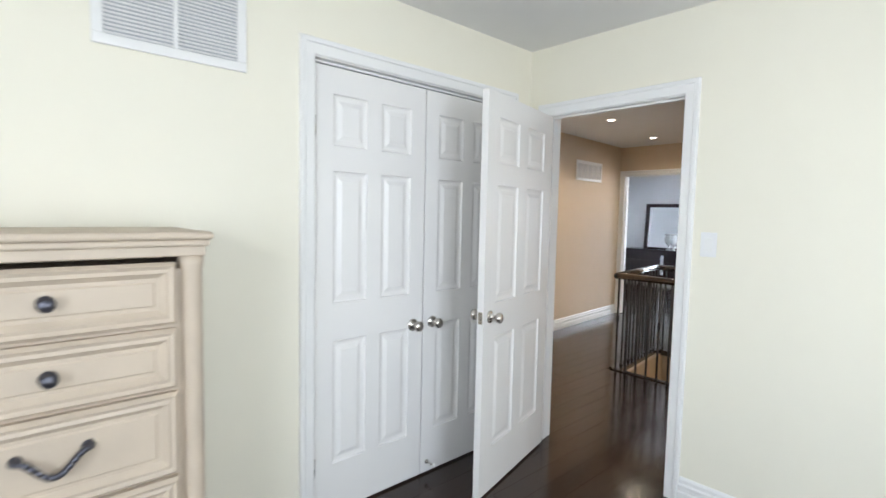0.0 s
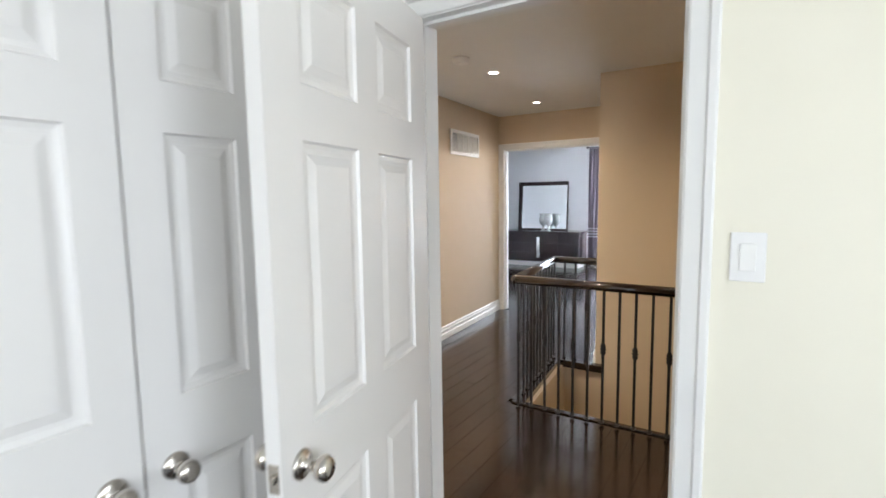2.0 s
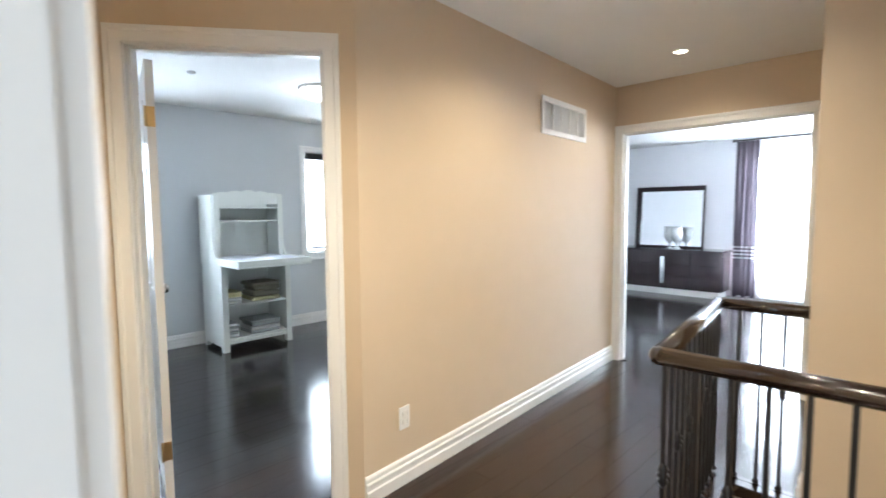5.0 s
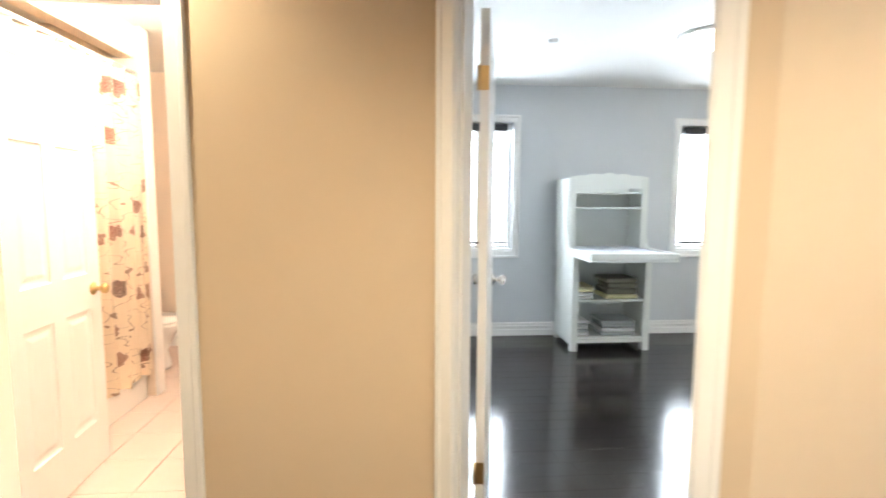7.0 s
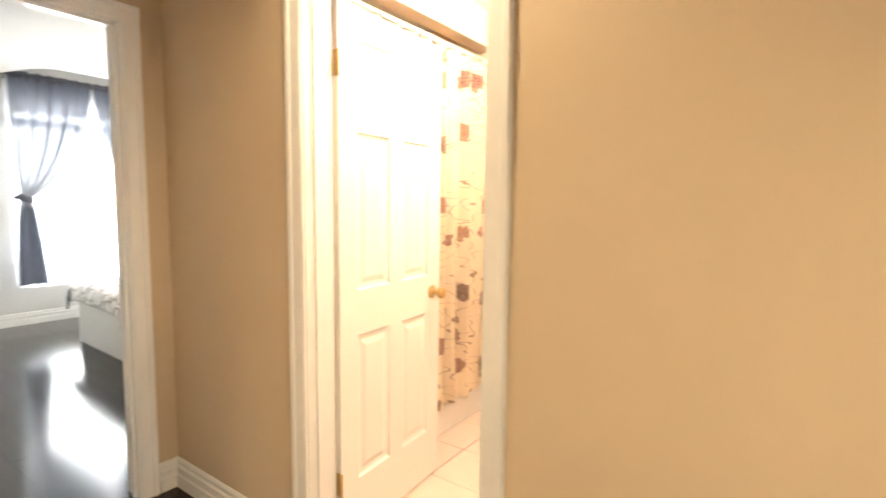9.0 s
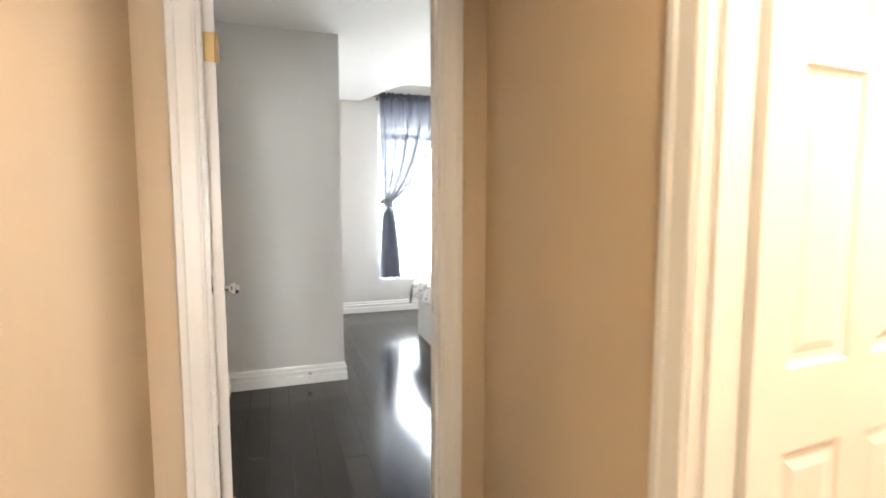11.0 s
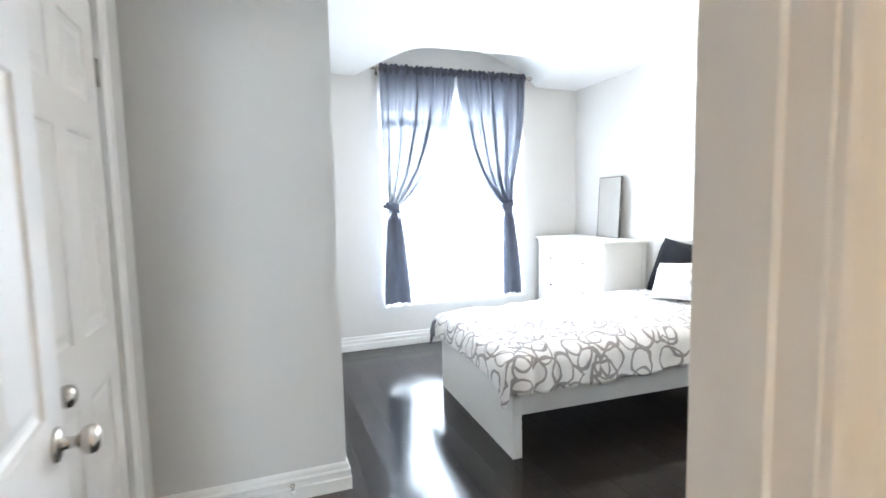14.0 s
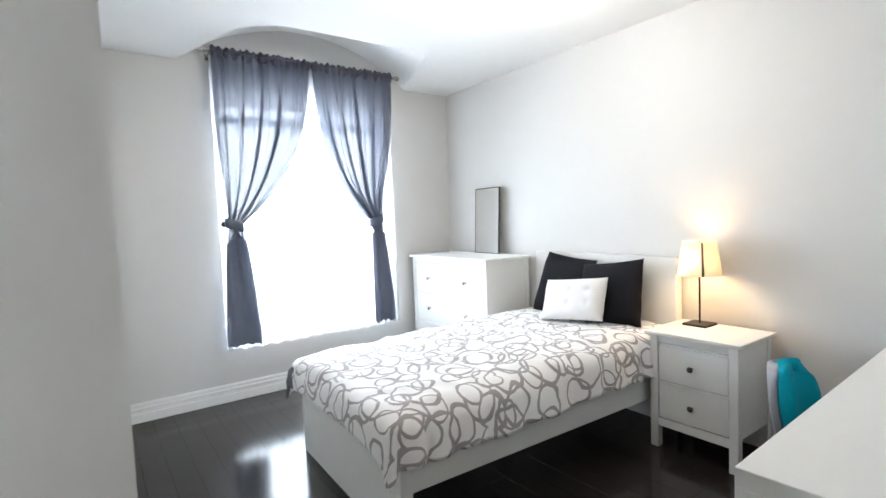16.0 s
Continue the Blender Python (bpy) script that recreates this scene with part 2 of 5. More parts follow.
def panel_leaf(w, h, t=0.035):
    """A moulded six-panel door leaf: x 0..w, y -t/2..t/2, z 0..h."""
    bm = bmesh.new()
    st = w * 0.145
    mid = w * 0.13
    pw = (w - 2 * st - mid) / 2
    xs = [0, st, st + pw, st + pw + mid, w - st, w]
    k = h / 2.03
    zs = [0, 0.235 * k, 0.81 * k, 0.985 * k, 1.58 * k, 1.69 * k, 1.915 * k, h]
    for side in (1, -1):
        y = side * t / 2

        def q(x0, x1, z0, z1, e0=0.0, e1=0.0, inset0=0.0, inset1=0.0):
            o = [(x0 + inset0, z0 + inset0), (x1 - inset0, z0 + inset0), (x1 - inset0, z1 - inset0), (x0 + inset0, z1 - inset0)]
            i = [(x0 + inset1, z0 + inset1), (x1 - inset1, z0 + inset1), (x1 - inset1, z1 - inset1), (x0 + inset1, z1 - inset1)]
            return [bm.verts.new((p[0], y - side * e0, p[1])) for p in o], [bm.verts.new((p[0], y - side * e1, p[1])) for p in i]
        for ix in range(5):
            for iz in range(7):
                x0, x1, z0, z1 = xs[ix], xs[ix + 1], zs[iz], zs[iz + 1]
                if ix in (1, 3) and iz in (1, 3, 5):
                    steps = ((0.0, 0.0), (0.005, 0.007), (0.016, 0.010), (0.026, 0.010), (0.048, 0.003))
                    for (a, e), (b, g) in zip(steps, steps[1:]):
                        o, i = q(x0, x1, z0, z1, e, g, a, b)
                        for j in range(4):
                            bm.faces.new((o[j], o[(j + 1) % 4], i[(j + 1) % 4], i[j]))
                    bm.faces.new(i)
                else:
                    bm.faces.new([bm.verts.new((p, y, r)) for p, r in ((x0, z0), (x1, z0), (x1, z1), (x0, z1))])
    a = t / 2
    for c in (((0, -a, 0), (0, a, 0), (0, a, h), (0, -a, h)), ((w, -a, 0), (w, a, 0), (w, a, h), (w, -a, h)), ((0, -a, h), (w, -a, h), (w, a, h), (0, a, h)), ((0, -a, 0), (w, -a, 0), (w, a, 0), (0, a, 0))):
        bm.faces.new([bm.verts.new(p) for p in c])
    bmesh.ops.remove_doubles(bm, verts=bm.verts[:], dist=0.0002)
    return bm


KNOB = ((0.001, 0.0), (0.032, 0.0), (0.032, 0.004), (0.026, 0.008), (0.012, 0.010), (0.0105, 0.030), (0.016, 0.036), (0.025, 0.044), (0.0275, 0.054), (0.025, 0.063), (0.016, 0.069), (0.001, 0.0705))


def door(name, m, w, h, label, knob_z=0.93, both=True, hinges=(0.25, 1.80), flip=1, metal=None, hinge_metal=None, knob_gap=0.065):
    """A hinged leaf: hinge line at x 0, latch edge at x w. flip: the side on which the hinge knuckles stand."""
    d = tagged(new(name, mesh_of(name, panel_leaf(w, h), DOORW)), label, "door", "", "structure")
    d.matrix_basis = m @ pose(0, 0, 0.012)
    metal, hinge_metal = metal or NICKEL, hinge_metal or BRASS
    for s in ((1, -1) if both else (flip,)):
        bm = bmesh.new()
        turned(bm, KNOB, 24)
        part("door_knob", bm, metal, d, "round satin nickel knob" if metal is NICKEL else "round brass knob", pose(w - knob_gap, s * 0.0175, knob_z, -90 * s, 0, 0))
    bm = bmesh.new()
    rbox(bm, w - 0.001, w + 0.0015, -0.012, 0.012, knob_z - 0.03, knob_z + 0.03, 0.0008)
    rbox(bm, w, w + 0.010, -0.006, 0.006, knob_z - 0.008, knob_z + 0.008, 0.002)
    part("latch_plate", bm, metal, d)
    for z in hinges:
        bm = bmesh.new()
        turned(bm, ((0.001, -0.046), (0.0065, -0.045), (0.0065, 0.045), (0.001, 0.046)), 12, pose(-0.005, flip * 0.0215, z))
        rbox(bm, -0.002, -0.0005, -0.0165, 0.0165, z - 0.045, z + 0.045, 0.0005)
        part("hinge", bm, hinge_metal, d, "leaf hinge")
    return d


# ---------- the plan ----------
HC = 2.464   # ceilings of hall, yellow room and grey room
BC = 2.515   # ceiling of the white bedroom
OH = 2.05    # door openings
T = 0.12
HALL_A, HALL_B = (-0.575, 6.43), (-0.79, 9.405)   # west wall of the hall
DIAG = (-1.185, 5.605)                            # where the slanted wall meets the nook wall

# yellow room
wall("wall_yellow_closet", (0.921, 1.0), (0.921, 5.01), T, HC, YELLOW, YELLOW, [(2.51, 3.80, 0, OH + 0.06)])
wall("wall_yellow_door", (0.80, 5.01), (4.3, 5.01), T, HC, YELLOW, TAN, [(0.265, 1.077, 0, OH)])
wall("wall_nook_south", (-0.015, 4.90), (0.797, 4.90), 0.10, HC, YELLOW, TAN)
wall("wall_yellow_south", (4.3, 1.0), (0.80, 1.0), T, HC, YELLOW, YELLOW, [(0.3, 1.9, 0.8, 2.2)])
wall("wall_yellow_east", (4.3, 5.01), (4.3, 1.0), T, HC, YELLOW, YELLOW, [(0.96, 2.46, 0.8, 2.2)])
# closet of the yellow room
wall("wall_closet_back", (0.30, 3.16), (0.30, 4.90), 0.05, HC, YELLOW, YELLOW)
wall("wall_closet_end", (0.25, 3.16), (0.80, 3.16), 0.05, HC, YELLOW, YELLOW)
# nook and hall
wall("wall_nook_east", (-0.018, 4.997), (-0.095, 3.04), 0.08, HC, TAN, YELLOW)
wall("wall_bedroom_door", (0.02, 3.04), (-3.97, 3.04), T, HC + 0.06, TAN, GREYP, [(0.275, 1.035, 0, OH)])
wall("wall_nook_west", (-1.18, 3.04), (-1.18, 5.605), T, HC, TAN, BATHP, [(0.935, 1.645, 0, OH)])
mg, ng = along(DIAG, HALL_A)
G0 = (ng - 0.80) / 2 - 0.03
wall("wall_slanted", DIAG, HALL_A, T, HC, TAN, BLUEG, [(G0, G0 + 0.80, 0, OH + 0.03)])
wall("wall_hall_west", HALL_A, HALL_B, T, HC, TAN, BLUEG)
wall("wall_hall_end", (-4.3, 9.405), (1.0, 9.405), T, HC, TAN, MASTERP, [(3.58, 4.95, 0, OH)])
wall("wall_stair_north", (0.888, 7.87), (4.3, 7.87), T, HC, TAN, TAN, z0=-2.8)
wall("wall_stair_end", (0.57, 7.87), (0.888, 7.87), T, -0.034, TAN, TAN, z0=-2.8)
wall("wall_hall_corner", (0.888, 9.405), (0.888, 7.99), T, HC, TAN, TAN)
wall("wall_hall_east", (4.3, 7.87), (4.3, 5.13), T, HC, TAN, TAN, z0=-2.8)
# stairwell below the floor
wall("wall_stair_west", (0.715, 6.79), (0.615, 7.87), 0.05, -0.034, TAN, TAN, z0=-2.8)
wall("wall_stair_south", (4.3, 6.79), (0.57, 6.79), 0.05, -0.034, TAN, TAN, z0=-2.8)
# white bedroom
wall("wall_bedroom_east", (-0.115, 2.92), (-0.115, 0.87), T, BC, GREYP, GREYP, [(0.87, 1.62, 0, OH)])
wall("wall_bedroom_block", (-0.115, 0.99), (-0.927, 0.99), T, BC, GREYP, GREYP)
wall("wall_bedroom_return", (-0.927, 0.87), (-0.927, -1.25), T, BC, GREYP, GREYP)
wall("wall_bedroom_window", (-0.80, -1.25), (-3.97, -1.25), T, BC + 0.36, GREYP, GREYP, [(0.88, 2.28, 0.42, 2.42)])
wall("wall_bedroom_west", (-3.80, -1.25), (-3.80, 2.92), T, BC, GREYP, GREYP)
# grey room
wall("wall_grey_west", (-4.2, 5.10), (-4.2, 9.405), T, HC, BLUEG, BLUEG, [(0.80, 1.46, 0.86, 2.11), (3.16, 3.82, 0.86, 2.11)])
wall("wall_grey_south", (-4.2, 5.02), (-1.30, 5.02), T, HC, BATHP, BLUEG)
# bathroom
wall("wall_bath_west", (-4.05, 3.04), (-4.05, 5.02), T, HC, BATHP, BATHP)
# master bedroom
wall("wall_master_north", (-4.3, 13.9), (1.6, 13.9), T, HC, MASTERP, MASTERP, [(3.45, 5.05, 0.25, 2.2)])
wall("wall_master_west", (-4.3, 9.405), (-4.3, 13.9), T, HC, MASTERP, MASTERP)
wall("wall_master_east", (1.6, 13.9), (1.6, 9.405), T, HC, MASTERP, MASTERP)


def slab(name, rects, z0, z1, material, label, category):
    bm = bmesh.new()
    for x0, x1, y0, y1 in rects:
        box(bm, x0, x1, y0, y1, z0, z1)
    return structure(name, bm, material, label, category)


slab("ceiling_yellow", [(0.80, 4.42, 0.88, 5.13)], HC, HC + 0.1, CEIL, "white ceiling of the yellow bedroom", "ceiling")
slab("ceiling_hall", [(-1.30, 4.42, 5.13, 9.525), (-1.30, 0.80, 3.04, 5.13)], HC, HC + 0.1, CEIL, "white ceiling of the hall", "ceiling")
slab("ceiling_grey", [(-4.32, -1.30, 5.08, 9.525)], HC, HC + 0.1, CEIL, "white ceiling of the grey room", "ceiling")
slab("ceiling_bath", [(-4.17, -1.30, 3.04, 5.08)], HC, HC + 0.1, CEIL, "white bathroom ceiling", "ceiling")
slab("ceiling_master", [(-4.42, 1.72, 9.525, 14.02)], HC, HC + 0.1, CEIL, "white ceiling of the master bedroom", "ceiling")


def bedroom_ceiling():
    """A flat ceiling with an arched lunette over the window."""
    bm = bmesh.new()
    y0, y1 = -1.25, -0.30
    xa, xb, xc, xd = -1.45, -3.32, -1.72, -2.94
    P = lambda x, y, z=BC: bm.verts.new((x, y, z))
    bm.faces.new([P(0.0, y1), P(-3.97, y1), P(-3.97, 3.0), P(0.0, 3.0)])
    bm.faces.new([P(0.0, y0 - 0.1), P(xa, y0 - 0.1), P(xa, y0), P(xc, y1), P(0.0, y1)])
    bm.faces.new([P(-3.97, y0 - 0.1), P(-3.97, y1), P(xd, y1), P(xb, y0), P(xb, y0 - 0.1)])
    n, m = 24, 6
    grid = []
    for j in range(m + 1):
        s = j / m
        row = []
        for i in range(n + 1):
            u = i / n
            x = (xa + (xb - xa) * u) * (1 - s) + (xc + (xd - xc) * u) * s
            rise = 0.34 * math.sin(math.pi * u) ** 0.8 * math.cos(math.pi / 2 * s) ** 0.9 if 0 < u < 1 and s < 1 else 0.0
            row.append(P(x, y0 + (y1 - y0) * s, BC + rise))
        grid.append(row)
    for a, b in zip(grid, grid[1:]):
        for i in range(n):
            f = bm.faces.new((a[i], a[i + 1], b[i + 1], b[i]))
            f.smooth = True
    bmesh.ops.remove_doubles(bm, verts=bm.verts[:], dist=0.001)
    top = [bm.verts.new(p) for p in ((0.0, -1.4, 3.0), (-3.97, -1.4, 3.0), (-3.97, 3.0, 3.0), (0.0, 3.0, 3.0))]
    bm.faces.new(top)
    return structure("ceiling_bedroom", bm, CEIL, "white ceiling with an arched recess over the window", "ceiling")


bedroom_ceiling()


# ---------- openings: casings and linings ----------
def opening(name, p0, p1, u0, u1, h, thick=T, right=True, left=True):
    m, _ = along(p0, p1)
    jamb("jamb_" + name, m @ pose(u0, thick, 0), u1 - u0, h, thick)
    if right:
        casing("trim_" + name, m @ pose(u1, 0, 0, 0, 0, 180), u1 - u0, h)
    if left:
        casing("trim_" + name, m @ pose(u0, thick, 0), u1 - u0, h)


opening("yellow_closet", (0.921, 1.0), (0.921, 5.01), 2.51, 3.80, OH + 0.06, left=False)
opening("yellow_door", (0.80, 5.01), (4.3, 5.01), 0.265, 1.077, OH)
opening("bedroom_door", (0.02, 3.04), (-3.97, 3.04), 0.275, 1.035, OH)
opening("bath_door", (-1.18, 3.04), (-1.18, 5.605), 0.935, 1.645, OH)
opening("grey_door", DIAG, HALL_A, G0, G0 + 0.80, OH + 0.03)
opening("hall_end", (-4.3, 9.405), (1.0, 9.405), 3.58, 4.95, OH)
opening("bedroom_closet", (-0.115, 2.92), (-0.115, 0.87), 0.87, 1.62, OH, left=False)

baseboard("baseboard_yellow_north", [(4.3, 5.01), (1.949, 5.01)])
baseboard("baseboard_yellow_west", [(0.921, 3.43), (0.921, 1.0), (4.3, 1.0), (4.3, 5.01)])
baseboard("baseboard_hall_west", [(-0.79, 9.405), HALL_A])
baseboard("baseboard_nook_west", [(-1.18, 5.605), (-1.18, 4.757)])
baseboard("baseboard_nook_corner", [(-1.18, 3.90), (-1.18, 3.04), (-1.09, 3.04)])
baseboard("baseboard_nook_east", [(-0.183, 3.04), (-0.095, 3.04), (-0.018, 5.0), (0.797, 5.0), (0.797, 5.13), (0.99, 5.13)])
baseboard("baseboard_hall_south", [(1.95, 5.13), (4.3, 5.13)])
baseboard("baseboard_hall_end", [(0.888, 7.87), (0.888, 9.405), (0.725, 9.405)])
baseboard("baseboard_bedroom_block", [(-0.115, 2.13), (-0.115, 2.83)])
baseboard("baseboard_bedroom_return", [(-0.115, 1.228), (-0.115, 0.99), (-0.927, 0.99), (-0.927, -1.25), (-3.80, -1.25), (-3.80, 2.92), (-1.09, 2.92)][::-1])
baseboard("baseboard_grey", [(-1.30, 5.14), (-4.2, 5.14), (-4.2, 9.405), (-0.92, 9.405)][::-1])
baseboard("baseboard_bath", [(-1.30, 5.02), (-4.05, 5.02), (-4.05, 3.04), (-3.0, 3.04)])
baseboard("baseboard_master", [(0.73, 9.525), (1.6, 9.525), (1.6, 13.9), (-4.3, 13.9), (-4.3, 9.525), (-0.80, 9.525)])

# ---------- doors ----------
door("door_1", pose(1.088, 4.995, 0, 0, 0, -76.5), 0.80, 2.025, "open white six-panel door of the yellow bedroom", 0.92, flip=-1)
door("door_2", pose(0.893, 3.520, 0, 0, 0, 90), 0.632, 2.07, "closed white six-panel closet door with nickel knob", 0.84, both=False, flip=-1, metal=NICKEL, hinge_metal=NICKEL)
door("door_3", pose(0.893, 4.790, 0, 0, 0, -90), 0.632, 2.07, "closed white six-panel closet door beside its pair", 0.84, both=False, flip=1, hinge_metal=NICKEL)
door("door_4", pose(-0.282, 2.905, 0, 0, 0, -84), 0.735, 2.02, "white six-panel bedroom door opened flat to the wall", 0.92, flip=-1)
door("door_5", pose(-0.093, 1.322, 0, 0, 0, 90), 0.705, 2.02, "closed white six-panel closet door of the bedroom", 0.92, both=False, flip=1, hinge_metal=NICKEL)
door("door_6", pose(-1.316, 3.977, 0, 0, 0, 184), 0.68, 2.02, "open white six-panel bathroom door", 0.90, flip=-1, metal=BRASS)
door("door_7", pose(-1.250, 5.795, 0, 0, 0, 168), 0.755, 2.05, "open white door of the grey room, seen edge-on", 0.93, flip=1)


# ---------- stair rail ----------
def stair_rail():
    t = thing("stair_railing", "dark wooden stair railing with black iron balusters around the stairwell", "railing", pose(0.62, 6.74, 0))
    L = t.matrix_basis.inverted()

    def rail(p, q, cap=False):
        d = Vector(q) - Vector(p)
        n = d.length
        prof = [(-0.030, 0.0), (-0.033, 0.012), (-0.030, 0.026), (-0.018, 0.040), (0.0, 0.045), (0.018, 0.040), (0.030, 0.026), (0.033, 0.012), (0.030, 0.0), (0.018, -0.012), (-0.018, -0.012)]
        bm = bmesh.new()
        a = math.atan2(d.y, d.x)
        s = math.asin(d.z / n)
        m = L @ Matrix.Translation(p) @ Matrix.Rotation(a, 4, "Z") @ Matrix.Rotation(-s, 4, "Y")
        ends = [[bm.verts.new(m @ Vector((x, u, v))) for u, v in prof] for x in (0, n)]
        for i in range(len(prof)):
            f = bm.faces.new((ends[0][i], ends[0][(i + 1) % len(prof)], ends[1][(i + 1) % len(prof)], ends[1][i]))
            f.smooth = True
        bm.faces.new(ends[0])
        bm.faces.new(ends[1][::-1])
        part("handrail", bm, DARKRAIL, t, "dark stained rounded handrail")
    zt = 0.885
    near, far, newel = (0.645, 6.74), (0.505, 7.89), 1.89
    rail((*near, zt), (newel - 0.03, 6.74, zt))
    rail((*near, zt), (*far, zt))
    rail((*far, zt), (0.888, far[1], zt))
    rail((newel + 0.03, 6.74, zt), (4.29, 6.74, zt))
    rail((newel + 0.03, 6.86, 0.80), (4.29, 6.86, -0.70))
    # corner blocks
    for x, y in (near, far):
        bm = bmesh.new()
        turned(bm, ((0.018, -0.0125), (0.0305, 0.0), (0.0335, 0.012), (0.0305, 0.026), (0.0185, 0.0405), (0.001, 0.0455)), 24, L @ pose(x, y, zt))
        part("rail_elbow", bm, DARKRAIL, t)
    # nosing strips along the edge of the floor
    bm = bmesh.new()
    rbox(bm, 0.60, 4.29, 6.755, 6.80, -0.02, 0.012, 0.006, L)
    part("floor_nosing", bm, DARKRAIL, t, "dark wooden nosing along the stairwell edge")
    bm = bmesh.new()
    foot = [(0.572, 6.80), (0.690, 6.80), (0.585, 7.80), (0.572, 7.80)]
    rows = [[bm.verts.new(L @ Vector((x, y, z))) for x, y in foot] for z in (-0.03, 0.008, 0.012)]
    for v in rows[2]:
        v.co.x += 0.004 if v.co.x < 0 else -0.004
    for a, b in zip(rows, rows[1:]):
        for i in range(4):
            bm.faces.new((a[i], a[(i + 1) % 4], b[(i + 1) % 4], b[i]))
    bm.faces.new(rows[2])
    part("floor_nosing", bm, DARKRAIL, t)
    bm = bmesh.new()
    rbox(bm, 0.572, 0.96, 7.80, 7.869, -0.05, 0.012, 0.006, L)
    rbox(bm, 0.572, 0.887, 7.868, 7.91, -0.03, 0.011, 0.004, L)
    part("floor_nosing", bm, DARKRAIL, t)

    def baluster_mesh(knuckle):
        bm = bmesh.new()
        w = 0.0075
        rbox(bm, -w, w, -w, w, 0.012, zt, 0.001, None, 1)
        rbox(bm, -0.014, 0.014, -0.014, 0.014, 0.012, 0.03, 0.004, None, 1)
        if knuckle:
            turned(bm, ((0.007, 0.452), (0.012, 0.464), (0.018, 0.478), (0.013, 0.489), (0.021, 0.498), (0.013, 0.507), (0.018, 0.518), (0.012, 0.532), (0.007, 0.544)), 8)
        return mesh_of("baluster", bm, BLACKIRON)
    plain, knuckled = baluster_mesh(False), baluster_mesh(True)
    lean = lambda i: (near[0] + (far[0] - near[0]) * (i + 1) / 12, near[1] + (far[1] - near[1]) * (i + 1) / 12)
    spots = [(0.666 + 0.0963 * i, 6.74) for i in range(13)] + [lean(i) for i in range(1, 11)] + [(0.505 + 0.0963 * i, far[1]) for i in range(4)] + [(1.98 + 0.0963 * i, 6.74) for i in range(24)]
    for i, (x, y) in enumerate(spots):
        b = new("baluster", knuckled if i % 2 == 0 else plain)
        b.parent = t
        b.matrix_basis = L @ pose(x, y, 0)
    for i in range(20):
        b = new("baluster", knuckled if i % 2 == 0 else plain)
        b.parent = t
        b.matrix_basis = L @ pose(2.01 + 0.107 * i, 6.86, -0.085 - 0.65 * (0.08 + 0.107 * i))
    # newel post with a ball
    bm = bmesh.new()
    rbox(bm, -0.045, 0.045, -0.045, 0.045, 0.0, 0.16, 0.004)
    rbox(bm, -0.037, 0.037, -0.037, 0.037, 0.16, 0.55, 0.005)
    turned(bm, ((0.052, 0.158), (0.054, 0.166), (0.048, 0.178)), 4, pose(0, 0, 0, 0, 0, 45))
    turned(bm, ((0.050, 0.532), (0.056, 0.542), (0.056, 0.552)), 4, pose(0, 0, 0, 0, 0, 45))
    rbox(bm, -0.047, 0.047, -0.047, 0.047, 0.55, 0.905, 0.006)
    turned(bm, ((0.050, 0.903), (0.053, 0.915), (0.036, 0.922), (0.022, 0.930), (0.020, 0.938), (0.032, 0.946), (0.048, 0.966), (0.054, 0.992), (0.048, 1.020), (0.032, 1.040), (0.001, 1.048)), 28)
    part("newel_post", bm, DARKRAIL, t, "square dark newel post with a ball top", L @ pose(newel, 6.74, 0))


stair_rail()


# ---------- lamps of the hall and rooms ----------
GLOW = mat("lamp_glow", (1.0, 0.86, 0.68), 0.5, emit=30)
GLOWC = mat("ceiling_lamp_glass", (1.0, 0.90, 0.78), 0.4, emit=7)
GLOWW = mat("ceiling_lamp_glass_cool", (1.0, 0.97, 0.93), 0.4, emit=9)


def downlight(x, y, watts=70, colour=(1.0, 0.82, 0.57)):
    t = thing("recessed_downlight", "small round recessed ceiling downlight, lit; some added as unseen fill", "ceiling light", pose(x, y, HC), "hall downlights")
    bm = bmesh.new()
    turned(bm, ((0.036, -0.001), (0.037, -0.006), (0.046, -0.006), (0.050, -0.001)), 28)
    part("trim_ring", bm, TRIM, t)
    bm = bmesh.new()
    turned(bm, ((0.001, -0.004), (0.034, -0.004), (0.034, -0.002), (0.001, -0.002)), 24)
    part("bulb", bm, GLOW, t, "glowing bulb")
    d = bpy.data.lights.new("downlight_beam", "SPOT")
    d.energy, d.spot_size, d.spot_blend, d.color, d.shadow_soft_size = watts, radians(150), 0.7, colour, 0.03
    o = new("downlight_beam", d)
    o.matrix_world = look((x, y, HC - 0.012), (x, y, 0))


# third and last are added unseen, to fill the hall's south end and nook
for x, y, watts in ((0.18, 7.33, 62), (-0.02, 8.75, 32), (0.55, 5.72, 140), (2.7, 7.25, 95), (-0.86, 4.50, 44)):
    downlight(x, y, watts)


def dome_lamp(name, x, y, z, watts, colour, glass, r=0.17):
    t = thing(name, "round frosted glass ceiling lamp, lit", "ceiling light", pose(x, y, z))
    bm = bmesh.new()
    turned(bm, ((0.001, -0.002), (r, -0.002), (r, -0.02), (r * 0.9, -0.024), (0.001, -0.024)), 32)
    part("base_plate", bm, TRIM, t)
    bm = bmesh.new()
    turned(bm, ((r * 0.88, -0.0245), (r * 0.86, -0.05), (r * 0.70, -0.08), (r * 0.4, -0.10), (0.001, -0.108)), 32)
    part("glass_bowl", bm, glass, t, "frosted glass bowl")
    d = bpy.data.lights.new("bulb_light", "POINT")
    d.energy, d.color, d.shadow_soft_size = watts, colour, 0.1
    o = new("bulb_light", d)
    o.matrix_world = pose(x, y, z - 0.24)


